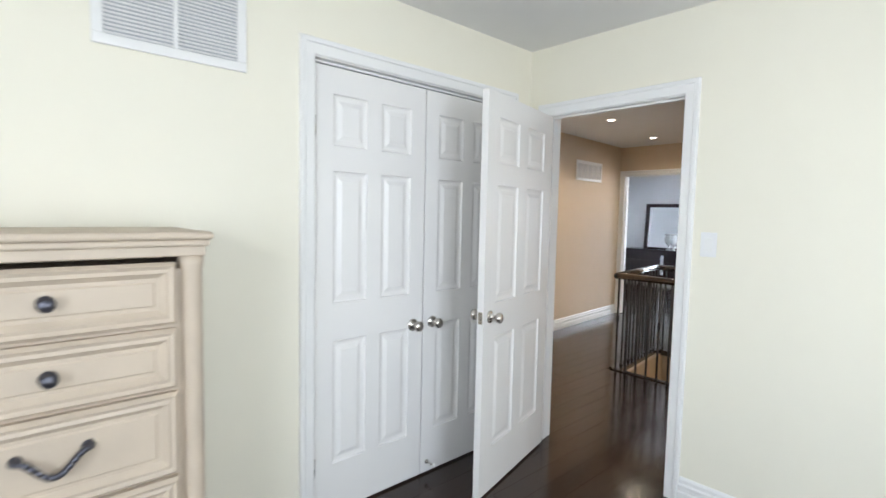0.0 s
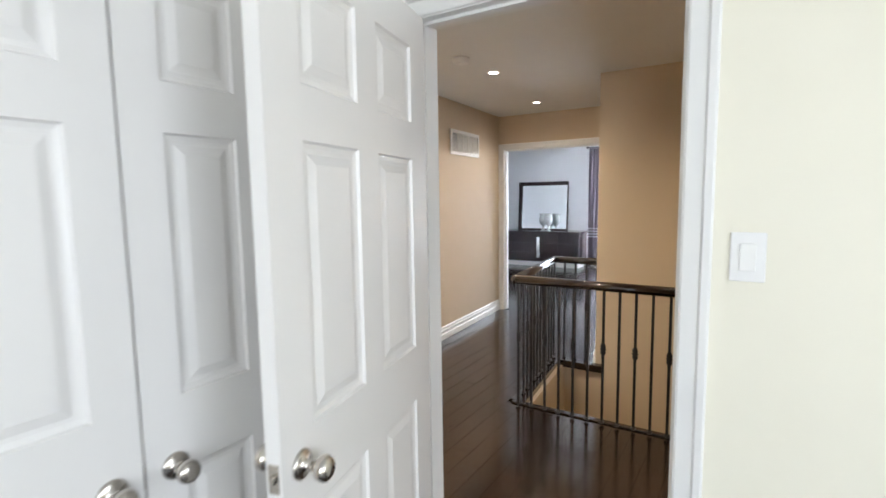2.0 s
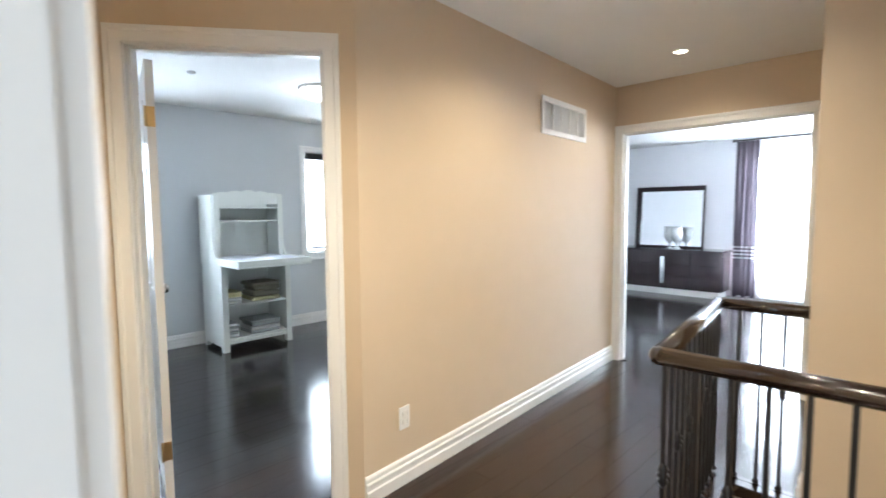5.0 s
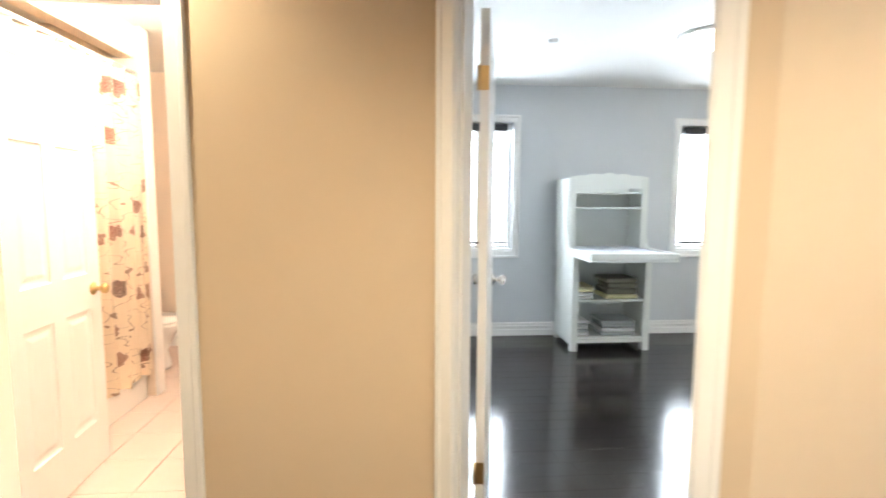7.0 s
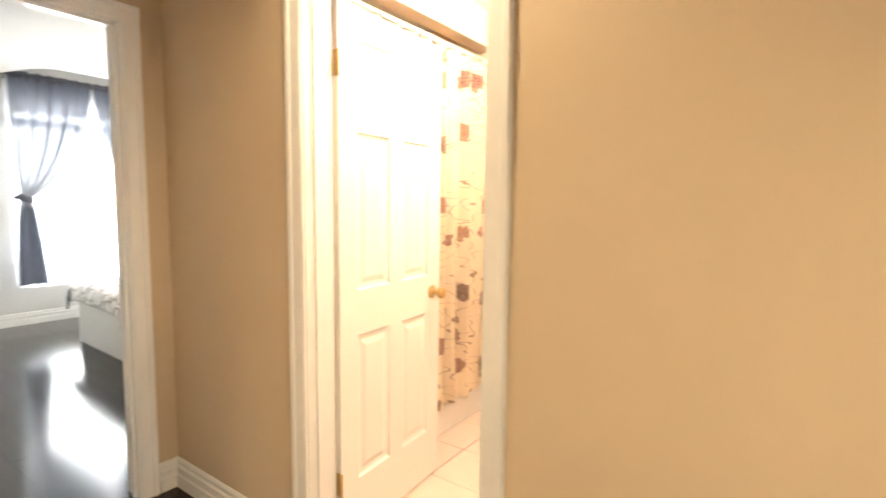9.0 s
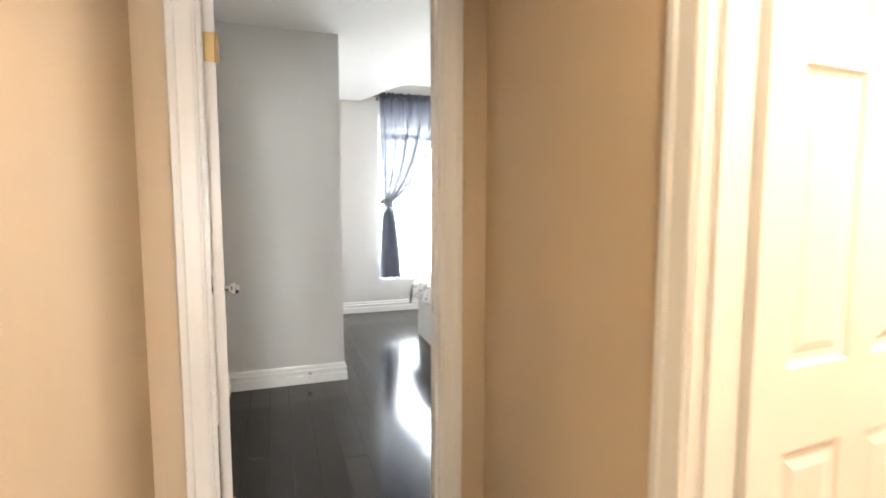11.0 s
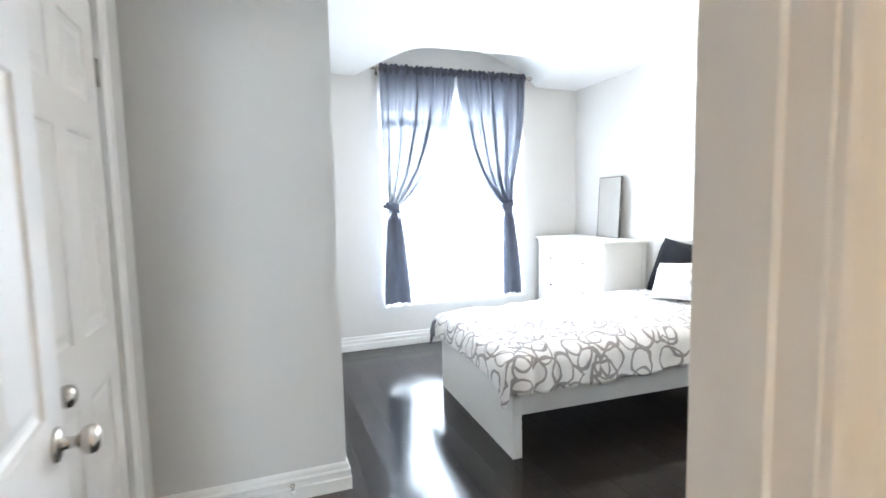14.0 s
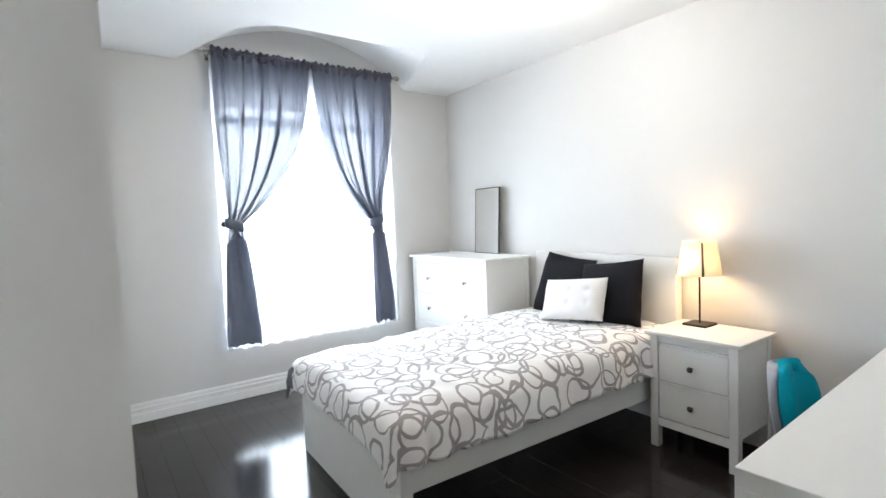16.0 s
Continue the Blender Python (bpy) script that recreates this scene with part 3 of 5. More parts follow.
dome_lamp("ceiling_lamp", -2.62, 7.50, HC, 2.2, (0.97, 0.98, 1.0), GLOWW)
dome_lamp("ceiling_lamp", -2.70, 0.95, BC, 24, (1.0, 0.94, 0.86), GLOWC)
dome_lamp("ceiling_lamp", -2.0, 4.45, HC, 56, (1.0, 0.83, 0.66), GLOWC)


# ---------- floors ----------
def plank_mesh(w, stain):
    bm = bmesh.new()
    box(bm, 0, w, 0, 1, -0.012, 0)
    top = [e for e in bm.edges if all(v.co.z > -0.001 for v in e.verts)]
    bmesh.ops.bevel(bm, geom=top, offset=0.0009, segments=1, profile=0.5, affect="EDGES")
    return mesh_of("plank", bm, stain)


PW = 0.124
PLANK_MESHES = {m.name: plank_mesh(PW - 0.0003, m) for m in (PLANK, PLANK_COOL)}


def plank_floor(name, rects, label, parts=300, stain=PLANK):
    bm = bmesh.new()
    for x0, x1, y0, y1 in rects:
        box(bm, x0, x1, y0, y1, -0.032, -0.008)
    base = structure(name, bm, SLAB, label, "floor")
    rng = random.Random(len(name) * 7 + 3)
    made, rest = 0, []
    for x0, x1, y0, y1 in rects:
        x = x0
        while x < x1 - 0.01:
            w = min(PW, x1 - x)
            y = y0 - rng.uniform(0, 0.9)
            while y < y1:
                n = rng.choice((0.6, 0.85, 1.05, 1.3, 1.5))
                a, b = max(y, y0), min(y + n, y1)
                y += n
                if b - a < 0.03:
                    continue
                if made < parts:
                    o = new("plank", PLANK_MESHES[stain.name])
                    o.parent = base
                    o.matrix_basis = Matrix.Translation((x, a, rng.uniform(-0.0006, 0.0))) @ Matrix.Diagonal((w / PW, b - a - 0.0004, 1, 1))
                    made += 1
                else:
                    rest.append((x, w, a, b))
            x += PW
    if rest:
        bm = bmesh.new()
        for x, w, a, b in rest:
            box(bm, x, x + w - 0.0004, a, b - 0.0004, -0.012, rng.uniform(-0.0006, 0.0))
        tagged(part("planks", bm, stain, base), kind="stuff")


plank_floor("floor_hall", [(-1.24, -0.66, 2.98, 6.5), (-0.66, 0.57, 5.13, 9.46), (-0.66, -0.04, 2.98, 5.13), (-0.04, 0.80, 4.98, 5.13), (0.57, 2.6, 5.13, 6.755), (0.57, 0.888, 7.90, 9.46)], "glossy dark brown plank floor of the hall", 300)
plank_floor("floor_hall_east", [(2.6, 4.3, 5.13, 6.755)], "glossy dark brown plank floor by the stairs", 10)
plank_floor("floor_bedroom", [(-3.0, -0.05, -1.25, 2.98), (-3.9, -3.0, -1.25, 2.98)], "glossy dark plank floor of the bedroom, cool light in its colour", 300, PLANK_COOL)
plank_floor("floor_grey_room", [(-4.25, -1.24, 5.08, 9.40), (-1.24, -0.66, 6.5, 9.40)], "glossy dark plank floor of the grey room, cool light in its colour", 300, PLANK_COOL)
plank_floor("floor_master", [(-2.6, 1.0, 9.46, 13.9), (-4.3, -2.6, 9.46, 13.9), (1.0, 1.6, 9.46, 13.9)], "glossy dark plank floor of the master bedroom", 300, PLANK_COOL)
plank_floor("floor_yellow_room", [(0.80, 4.3, 1.0, 5.13)], "glossy dark plank floor of the yellow bedroom", 200)
slab("floor_stair_bottom", [(0.57, 4.3, 6.74, 7.87)], -2.8, -2.7, DARKRAIL, "dark wooden floor at the foot of the stairwell", "floor")
slab("floor_bath", [(-4.05, -1.24, 3.04, 5.02)], -0.1, -0.012, mat("grout", (0.6, 0.5, 0.42), 0.8), "pale tiled bathroom floor", "floor")


# ---------- soft goods and small helpers ----------
def sheet(bm, rows, smooth=True):
    """A surface through rows of points."""
    vs = [[bm.verts.new(p) for p in row] for row in rows]
    for a, b in zip(vs, vs[1:]):
        for i in range(len(a) - 1):
            f = bm.faces.new((a[i], a[i + 1], b[i + 1], b[i]))
            f.smooth = smooth
    return bm


def solid(ob, t):
    md = ob.modifiers.new("thickness", "SOLIDIFY")
    md.thickness, md.offset = t, 0
    return ob


def fabric(name, col, transparent=0.0, translucent=0.0, weave=220.0, stripes=0.0, col2=None):
    m = mat(name, col, 0.85, var=0.12, scale=5, bump=0.4, bscale=weave, col2=col2)
    nt = m.node_tree
    b = nt.nodes["Principled BSDF"]
    b.inputs["Specular IOR Level"].default_value = 0.15
    out = nt.nodes["Material Output"]
    last = b.outputs[0]
    if translucent:
        tl = nt.nodes.new("ShaderNodeBsdfTranslucent")
        tl.inputs[0].default_value = (*col, 1)
        mx = nt.nodes.new("ShaderNodeMixShader")
        mx.inputs[0].default_value = translucent
        nt.links.new(last, mx.inputs[1])
        nt.links.new(tl.outputs[0], mx.inputs[2])
        last = mx.outputs[0]
    if transparent:
        tr = nt.nodes.new("ShaderNodeBsdfTransparent")
        mx = nt.nodes.new("ShaderNodeMixShader")
        mx.inputs[0].default_value = transparent
        if stripes:
            tc = nt.nodes.new("ShaderNodeTexCoord")
            wv = nt.nodes.new("ShaderNodeTexWave")
            wv.bands_direction = "Z"
            wv.inputs["Scale"].default_value, wv.inputs["Distortion"].default_value, wv.inputs["Detail"].default_value = stripes, 2.5, 3
            nt.links.new(tc.outputs["Object"], wv.inputs["Vector"])
            mr = nt.nodes.new("ShaderNodeMapRange")
            mr.inputs[3].default_value, mr.inputs[4].default_value = transparent * 0.45, min(1, transparent * 1.5)
            nt.links.new(wv.outputs[1], mr.inputs[0])
            nt.links.new(mr.outputs[0], mx.inputs[0])
        nt.links.new(last, mx.inputs[1])
        nt.links.new(tr.outputs[0], mx.inputs[2])
        last = mx.outputs[0]
    nt.links.new(last, out.inputs[0])
    return m


def smoothmix(a, b, u):
    u = max(0.0, min(1.0, u))
    return a + (b - a) * u * u * (3 - 2 * u)


# ---------- white bedroom ----------
GREYCURTAIN = fabric("grey_semi_sheer_cloth", (0.17, 0.19, 0.25), 0.062, 0.10, 260, 34)
SHEER = fabric("white_voile", (0.92, 0.93, 0.95), 0.45, 0.8, 300)
PANE = bpy.data.materials.new("window_glass")
PANE.use_nodes = True
PANE.node_tree.nodes["Principled BSDF"].inputs["Transmission Weight"].default_value = 1.0
PANE.node_tree.nodes["Principled BSDF"].inputs["Roughness"].default_value = 0.0
PANE.node_tree.nodes["Principled BSDF"].inputs["IOR"].default_value = 1.05


def window(name, m, w, z0, z1, depth, bars_x=(), bars_z=(), label="white framed window"):
    """Frame, panes, sill in an opening: x along it, y 0 the room's face, outwards negative."""
    t = tagged(new(name), label, "window", "", "structure")
    t.matrix_basis = m
    f = 0.045
    bm = bmesh.new()
    for a in ((0, f, z0, z1), (w - f, w, z0, z1), (f, w - f, z0, z0 + f), (f, w - f, z1 - f, z1)):
        rbox(bm, a[0], a[1], -depth + 0.01, -depth + 0.06, a[2], a[3], 0.004)
    part("window_frame", bm, TRIM, t)
    for x in bars_x:
        bm = bmesh.new()
        rbox(bm, x - 0.02, x + 0.02, -depth + 0.015, -depth + 0.055, z0 + f, z1 - f, 0.004)
        part("mullion", bm, TRIM, t)
    for z in bars_z:
        bm = bmesh.new()
        rbox(bm, f, w - f, -depth + 0.012, -depth + 0.058, z - 0.035, z + 0.035, 0.004)
        part("transom", bm, TRIM, t)
    bm = bmesh.new()
    box(bm, f, w - f, -depth + 0.030, -depth + 0.034, z0 + f, z1 - f)
    p = part("pane", bm, PANE, t)
    p.visible_shadow = False
    bm = bmesh.new()
    rbox(bm, 0.002, w - 0.002, -depth + 0.06, 0.0, z0 + 0.001, z0 + 0.02, 0.004)
    part("window_sill", bm, TRIM, t)
    return t


window("window_1", pose(-3.08, -1.25, 0), 1.40, 0.42, 2.42, T, (0.70,), (2.13,), "tall white window with a transom light")


def tied_curtain(x_out, x_in, tie_x, foot0, foot1, label):
    s = 1 if x_in < x_out else -1
    t = thing("curtain", label, "curtain", pose(x_out, -1.14, 0), "bedroom curtains")
    L = t.matrix_basis.inverted()
    rows = []
    ztop, ztie, zbot = 2.60, 1.33, 0.44
    nz, nx = 70, 90
    for j in range(nz + 1):
        z = ztop + (zbot - ztop) * j / nz
        if z > ztie:
            u = (ztop - z) / (ztop - ztie)
            a = smoothmix(x_out, tie_x + s * 0.045, u ** 1.6)
            c = u ** 3.0
            b = x_in + (tie_x - s * 0.05 - x_in) * (0.16 * u + 0.84 * c)
        else:
            u = (ztie - z) / (ztie - zbot)
            k = min(1, u * 1.15) ** 0.7
            a = tie_x + s * 0.045 + (foot0 - tie_x - s * 0.045) * k
            b = tie_x - s * 0.05 + (foot1 - tie_x + s * 0.05) * k
        width = abs(b - a)
        amp = 0.016 + 0.05 * max(0, 0.5 - width) + 0.006
        if abs(z - ztie) < 0.08:
            amp *= 0.45 + 0.55 * abs(z - ztie) / 0.08
        row = []
        for i in range(nx + 1):
            v = i / nx
            ph = v * 2 * math.pi * 13
            y = amp * (math.sin(ph + 0.7 * math.sin(z * 2)) + 0.35 * math.sin(2.3 * ph + z * 3))
            # pleats that lap over one another above the tie, a few broad ones below it
            lap = 0.85 * width / 6.3 * (math.sin(v * 2 * math.pi * 5 + 1.2 * math.sin(z * 1.3)) + 0.45 * math.sin(v * 2 * math.pi * 11 + 1)) / 5 * math.sin(math.pi * v) ** 0.5
            q = 1 - abs(1 - (v * 3) % 2)      # hangs in three layers below the tie
            w2 = v
            lap *= min(1.0, 0.35 + 1.3 * max(0.0, ztop - z))
            if z < ztie:
                k2 = min(1.0, (ztie - z) / 0.12)
                y = y * (1 - k2) + k2 * (0.022 * math.sin(q * 2 * math.pi * 1.3 + 0.5) + 0.045 * (v - 0.5))
                w2 = v + (q - v) * k2
                lap *= 1 - k2
            gather = 0.012 * math.sin(ph * 2.1) if j == 0 else 0
            row.append(L @ Vector((a + (b - a) * w2 - s * lap * 1.5, -1.14 + y, z + gather + 0.010 * math.sin(ph) * (j == nz))))
        rows.append(row)
    bm = bmesh.new()
    sheet(bm, rows)
    part("cloth", bm, GREYCURTAIN, t, "grey semi-sheer gathered cloth")
    # rod pocket heading
    bm = bmesh.new()
    rows = []
    for j in range(5):
        row = []
        for i in range(81):
            v = i / 80
            a = 2 * math.pi * j / 4
            r = 0.024 + 0.006 * math.sin(v * 95) + 0.004 * math.sin(v * 41)
            row.append(L @ Vector((x_out + (x_in - x_out) * v, -1.14 + r * math.cos(a), 2.572 + r * 1.5 * math.sin(a))))
        rows.append(row)
    sheet(bm, rows)
    part("heading", bm, mat("dark_grey_heading", (0.10, 0.105, 0.13), 0.9, bump=0.4), t, "dark gathered rod pocket")
    bm = bmesh.new()
    rows = []
    for j in range(4):
        row = []
        for i in range(25):
            a = 2 * math.pi * i / 24
            row.append(L @ Vector((tie_x + (0.062 + 0.004 * math.sin(j)) * math.cos(a), -1.14 + 0.045 * math.sin(a), ztie - 0.035 + 0.024 * j + 0.02 * math.cos(a) * s)))
        rows.append(row)
    sheet(bm, rows)
    solid(part("tieback", bm, GREYCURTAIN.copy(), t, "grey cloth tieback"), 0.004)
    bm = bmesh.new()
    turned(bm, ((0.004, 0), (0.004, 0.07), (0.018, 0.075), (0.020, 0.085), (0.001, 0.09)), 14, L @ pose(tie_x + s * 0.07, -1.247, ztie + 0.01, -90, 0, 0))
    part("holdback_hook", bm, BLACKIRON, t, "dark metal holdback")


tied_curtain(-1.655, -2.385, -1.745, -1.645, -1.885, "grey semi-sheer curtain tied back at one side of the window")
tied_curtain(-3.125, -2.400, -2.915, -3.06, -2.86, "grey semi-sheer curtain tied back at the other side of the window")


def curtain_rod():
    t = thing("curtain_rod", "brushed nickel curtain rod with scroll finials", "curtain rod", pose(-2.39, -1.14, 2.575))
    bm = bmesh.new()
    turned(bm, ((0.008, -0.76), (0.009, -0.75), (0.009, 0.75), (0.008, 0.76)), 12, pose(0, 0, 0, 0, 90, 0))
    part("rod", bm, NICKEL, t)
    for s in (-1, 1):
        bm = bmesh.new()
        turned(bm, ((0.009, 0.0), (0.016, 0.006), (0.010, 0.014), (0.022, 0.028), (0.026, 0.042), (0.018, 0.056), (0.006, 0.066), (0.001, 0.07)), 16, pose(s * 0.755, 0, 0, 0, 90 * s, 0))
        part("finial", bm, NICKEL, t, "rounded nickel finial")
        bm = bmesh.new()
        rbox(bm, s * 0.74 - 0.006, s * 0.74 + 0.006, -0.108, 0.0, -0.02, -0.008, 0.003)
        rbox(bm, s * 0.74 - 0.012, s * 0.74 + 0.012, -0.110, -0.104, -0.045, 0.02, 0.002)
        part("bracket", bm, NICKEL, t)


curtain_rod()


def voile(name, x0, x1, y, z0, z1, label, folds=26, amp=0.012, material=None):
    bm = bmesh.new()
    rows = []
    for j in range(31):
        z = z1 + (z0 - z1) * j / 30
        row = []
        for i in range(161):
            v = i / 160
            ph = v * 2 * math.pi * folds
            row.append((x0 + (x1 - x0) * v, amp * (math.sin(ph) + 0.4 * math.sin(1.7 * ph + 2 * z)), z - (0.012 * math.sin(ph * 0.5) if j == 30 else 0)))
        rows.append(row)
    sheet(bm, rows)
    return tagged(part(name, bm, material or SHEER, None, "", pose(0, y, 0)), label, "curtain")


voile("sheer_curtain", -1.650, -3.140, -1.195, 0.40, 2.55, "white sheer voile hanging over the bright window")

CREAM = mat("white_furniture_foil", (0.80, 0.79, 0.76), 0.42, var=0.03, scale=8)


BED = pose(-1.80, 0.488, 0, 0, 0, -1.5)


def bed():
    t = thing("bed", "white wooden bed frame with a low footboard", "bed", BED)
    bx = lambda name, *a, r=0.004: part(name, rbox(bmesh.new(), *a, r), CREAM, t)
    bx("footboard", -0.055, 0.0, -0.582, 0.582, 0.0, 0.425)
    bx("headboard", -1.985, -1.925, -0.585, 0.585, 0.0, 1.035)
    bx("side_rail", -1.925, -0.055, 0.54, 0.578, 0.235, 0.40)
    bx("side_rail", -1.925, -0.055, -0.578, -0.54, 0.235, 0.40)
    bm = bmesh.new()
    rbox(bm, -1.92, -0.06, -0.535, 0.535, 0.26, 0.49, 0.05, None, 4)
    tagged(part("mattress", bm, fabric("white_ticking", (0.8, 0.8, 0.8)), None, "", t.matrix_basis), "white mattress under the duvet", "mattress")


bed()


def duvet_mat():
    """Off-white cloth printed with loose brown-grey rings."""
    m = mat("ring_print_cotton", (0.80, 0.78, 0.76), 0.85, var=0.05, scale=4, bump=0.3, bscale=350)
    nt = m.node_tree
    b = nt.nodes["Principled BSDF"]
    tc = nt.nodes.new("ShaderNodeTexCoord")
    total = None
    for k, (sc, off, r0, wd) in enumerate(((5.0, 0.0, 0.36, 0.036), (6.0, 3.7, 0.31, 0.036), (4.2, 12.4, 0.38, 0.030))):
        mp = nt.nodes.new("ShaderNodeMapping")
        mp.inputs["Location"].default_value = (off, off * 1.3, 0)
        mp.inputs["Scale"].default_value = (1, 1, 0.35)
        nt.links.new(tc.outputs["UV"], mp.inputs[0])
        nz = nt.nodes.new("ShaderNodeTexNoise")
        nz.inputs["Scale"].default_value = 5
        nt.links.new(mp.outputs[0], nz.inputs["Vector"])
        ad = nt.nodes.new("ShaderNodeVectorMath")
        ad.operation = "MULTIPLY_ADD"
        ad.inputs[1].default_value = (0.10, 0.10, 0.0)
        nt.links.new(nz.outputs[1], ad.inputs[0])
        nt.links.new(mp.outputs[0], ad.inputs[2])
        vo = nt.nodes.new("ShaderNodeTexVoronoi")
        vo.voronoi_dimensions = "2D"
        vo.inputs["Scale"].default_value = sc
        vo.inputs["Randomness"].default_value = 0.9
        nt.links.new(ad.outputs[0], vo.inputs["Vector"])
        sub = nt.nodes.new("ShaderNodeMath")
        sub.operation = "SUBTRACT"
        sub.inputs[1].default_value = r0
        nt.links.new(vo.outputs["Distance"], sub.inputs[0])
        ab = nt.nodes.new("ShaderNodeMath")
        ab.operation = "ABSOLUTE"
        nt.links.new(sub.outputs[0], ab.inputs[0])
        n2 = nt.nodes.new("ShaderNodeTexNoise")
        n2.inputs["Scale"].default_value = 7
        nt.links.new(mp.outputs[0], n2.inputs["Vector"])
        ws = nt.nodes.new("ShaderNodeMath")
        ws.operation = "MULTIPLY"
        ws.inputs[1].default_value = wd * 2.0
        nt.links.new(n2.outputs[0], ws.inputs[0])
        lt = nt.nodes.new("ShaderNodeMath")
        lt.operation = "LESS_THAN"
        nt.links.new(ab.outputs[0], lt.inputs[0])
        nt.links.new(ws.outputs[0], lt.inputs[1])
        if total is None:
            total = lt.outputs[0]
        else:
            mxm = nt.nodes.new("ShaderNodeMath")
            mxm.operation = "MAXIMUM"
            nt.links.new(total, mxm.inputs[0])
            nt.links.new(lt.outputs[0], mxm.inputs[1])
            total = mxm.outputs[0]
    mix = nt.nodes.new("ShaderNodeMixRGB")
    mix.inputs[1].default_value, mix.inputs[2].default_value = (0.86, 0.84, 0.82, 1), (0.37, 0.34, 0.335, 1)
    nt.links.new(total, mix.inputs[0])
    nt.links.new(mix.outputs[0], b.inputs["Base Color"])
    b.inputs["Sheen Weight"].default_value, b.inputs["Sheen Roughness"].default_value = 0.6, 0.35
    return m


def duvet():
    rng = random.Random(5)
    bm = bmesh.new()
    uvl = bm.loops.layers.uv.new("UVMap")
    nx, ny = 110, 90
    W, LEN = 1.52, 2.08      # cloth across and along
    half, top = 0.600, 0.545
    vs, uvs = [], {}
    for j in range(nx + 1):
        s = LEN * j / nx      # from the head to the foot
        row = []
        for i in range(ny + 1):
            c = -W / 2 + W * i / ny
            a = abs(c)
            r = 0.07
            if a < half - r:
                y, z = c, 0.0
            elif a < half - r + r * math.pi / 2:
                th = (a - half + r) / r
                y, z = math.copysign(half - r + r * math.sin(th), c), -r * (1 - math.cos(th))
            else:
                d = a - (half - r + r * math.pi / 2)
                y, z = math.copysign(half + 0.015 * math.sin(d * 8), c), -r - d
            xe = 1.895            # where it turns down over the foot
            if s < xe:
                x, dz = s, 0.0
            else:
                d = s - xe
                rr = 0.06
                if d < rr * math.pi / 2:
                    x, dz = xe + rr * math.sin(d / rr), -rr * (1 - math.cos(d / rr))
                else:
                    x, dz = xe + rr + 0.01, -rr - (d - rr * math.pi / 2)
            w = 0.018 * noise.noise((s * 2.3, c * 2.3, 0.3)) + 0.010 * noise.noise((s * 5.5, c * 6.5, 4.1)) + 0.006 * noise.noise((s * 13, c * 15, 8.0)) + 0.009 * (1 - abs(noise.noise((s * 3.5 + c, c * 7, 2.2)))) ** 6
            puff = 0.03 * (1 - (min(a, half) / half) ** 4)
            fold = 0.020 * math.sin(s * 19 + 3 * math.sin(s * 3)) * max(0, a - half + 0.08) * 6
            zz = top + 0.05 * (1 - s / LEN) + z + dz + w + (puff if a < half else 0)
            lim = 0.30 + 0.02 * math.sin(s * 7)
            row.append(bm.verts.new((-1.89 + x + (0.4 * w if dz else 0), y + math.copysign(fold + abs(w) * 0.4, c) * (a > half - 0.1), max(zz, lim if a > half else zz))))
            uvs[row[-1]] = (s, c)
        vs.append(row)
    for a, b in zip(vs, vs[1:]):
        for i in range(ny):
            f = bm.faces.new((a[i], a[i + 1], b[i + 1], b[i]))
            f.smooth = True
            for lp in f.loops:
                lp[uvl].uv = uvs[lp.vert]
            s, c = uvs[b[i]]
            f.material_index = 1 if s > 1.98 and c < -0.50 else 0
    ob = tagged(part("duvet", bm, duvet_mat(), None, "", BED), "white duvet with brown-grey ring print spread over the bed", "duvet")
    ob.data.materials.append(fabric("grey_duvet_lining", (0.16, 0.16, 0.18)))
    solid(ob, 0.014)


duvet()


def pillow(name, m, w, h, d, material, label, tufts=()):
    bm = bmesh.new()
    n = 28
    rows = {}
    for side in (1, -1):
        g = []
        for j in range(n + 1):
            row = []
            for i in range(n + 1):
                u, v = -1 + 2 * i / n, -1 + 2 * j / n
                pin = 1 - 0.055 * (1 - abs(v) ** 2) * (abs(u) ** 3) * 0.9
                pin2 = 1 - 0.055 * (1 - abs(u) ** 2) * (abs(v) ** 3) * 0.9
                th = d / 2 * ((1 - abs(u) ** 3.2) * (1 - abs(v) ** 3.2)) ** 0.55 if abs(u) < 1 and abs(v) < 1 else 0
                th += 0.006 * noise.noise((u * 2.2, v * 2.2, side * 3 + w)) * (th > 0)
                for tu, tv in tufts:
                    q = math.hypot((u - tu) * w, (v - tv) * h)
                    th -= 0.020 * math.exp(-(q / 0.045) ** 2) * (th > 0)
                row.append(bm.verts.new((u * w / 2 * pin, side * th, v * h / 2 * pin2)))
            g.append(row)
        for a, b in zip(g, g[1:]):
            for i in range(n):
                f = bm.faces.new((a[i], a[i + 1], b[i + 1], b[i]))
                f.smooth = True
    bmesh.ops.remove_doubles(bm, verts=bm.verts[:], dist=0.0015)
    ob = tagged(part(name, bm, material, None, "", m), label, "cushion")
    for k, (tu, tv) in enumerate(tufts):
        bb = bmesh.new()
        turned(bb, ((0.001, 0.003), (0.007, 0.002), (0.008, 0.0), (0.007, -0.002), (0.001, -0.003)), 12, pose(tu * w / 2, -(d / 2 * ((1 - abs(tu) ** 3.2) * (1 - abs(tv) ** 3.2)) ** 0.55 - 0.019), tv * h / 2, 90, 0, 0))
        part("button", bb, material, ob, "covered button")
    return ob


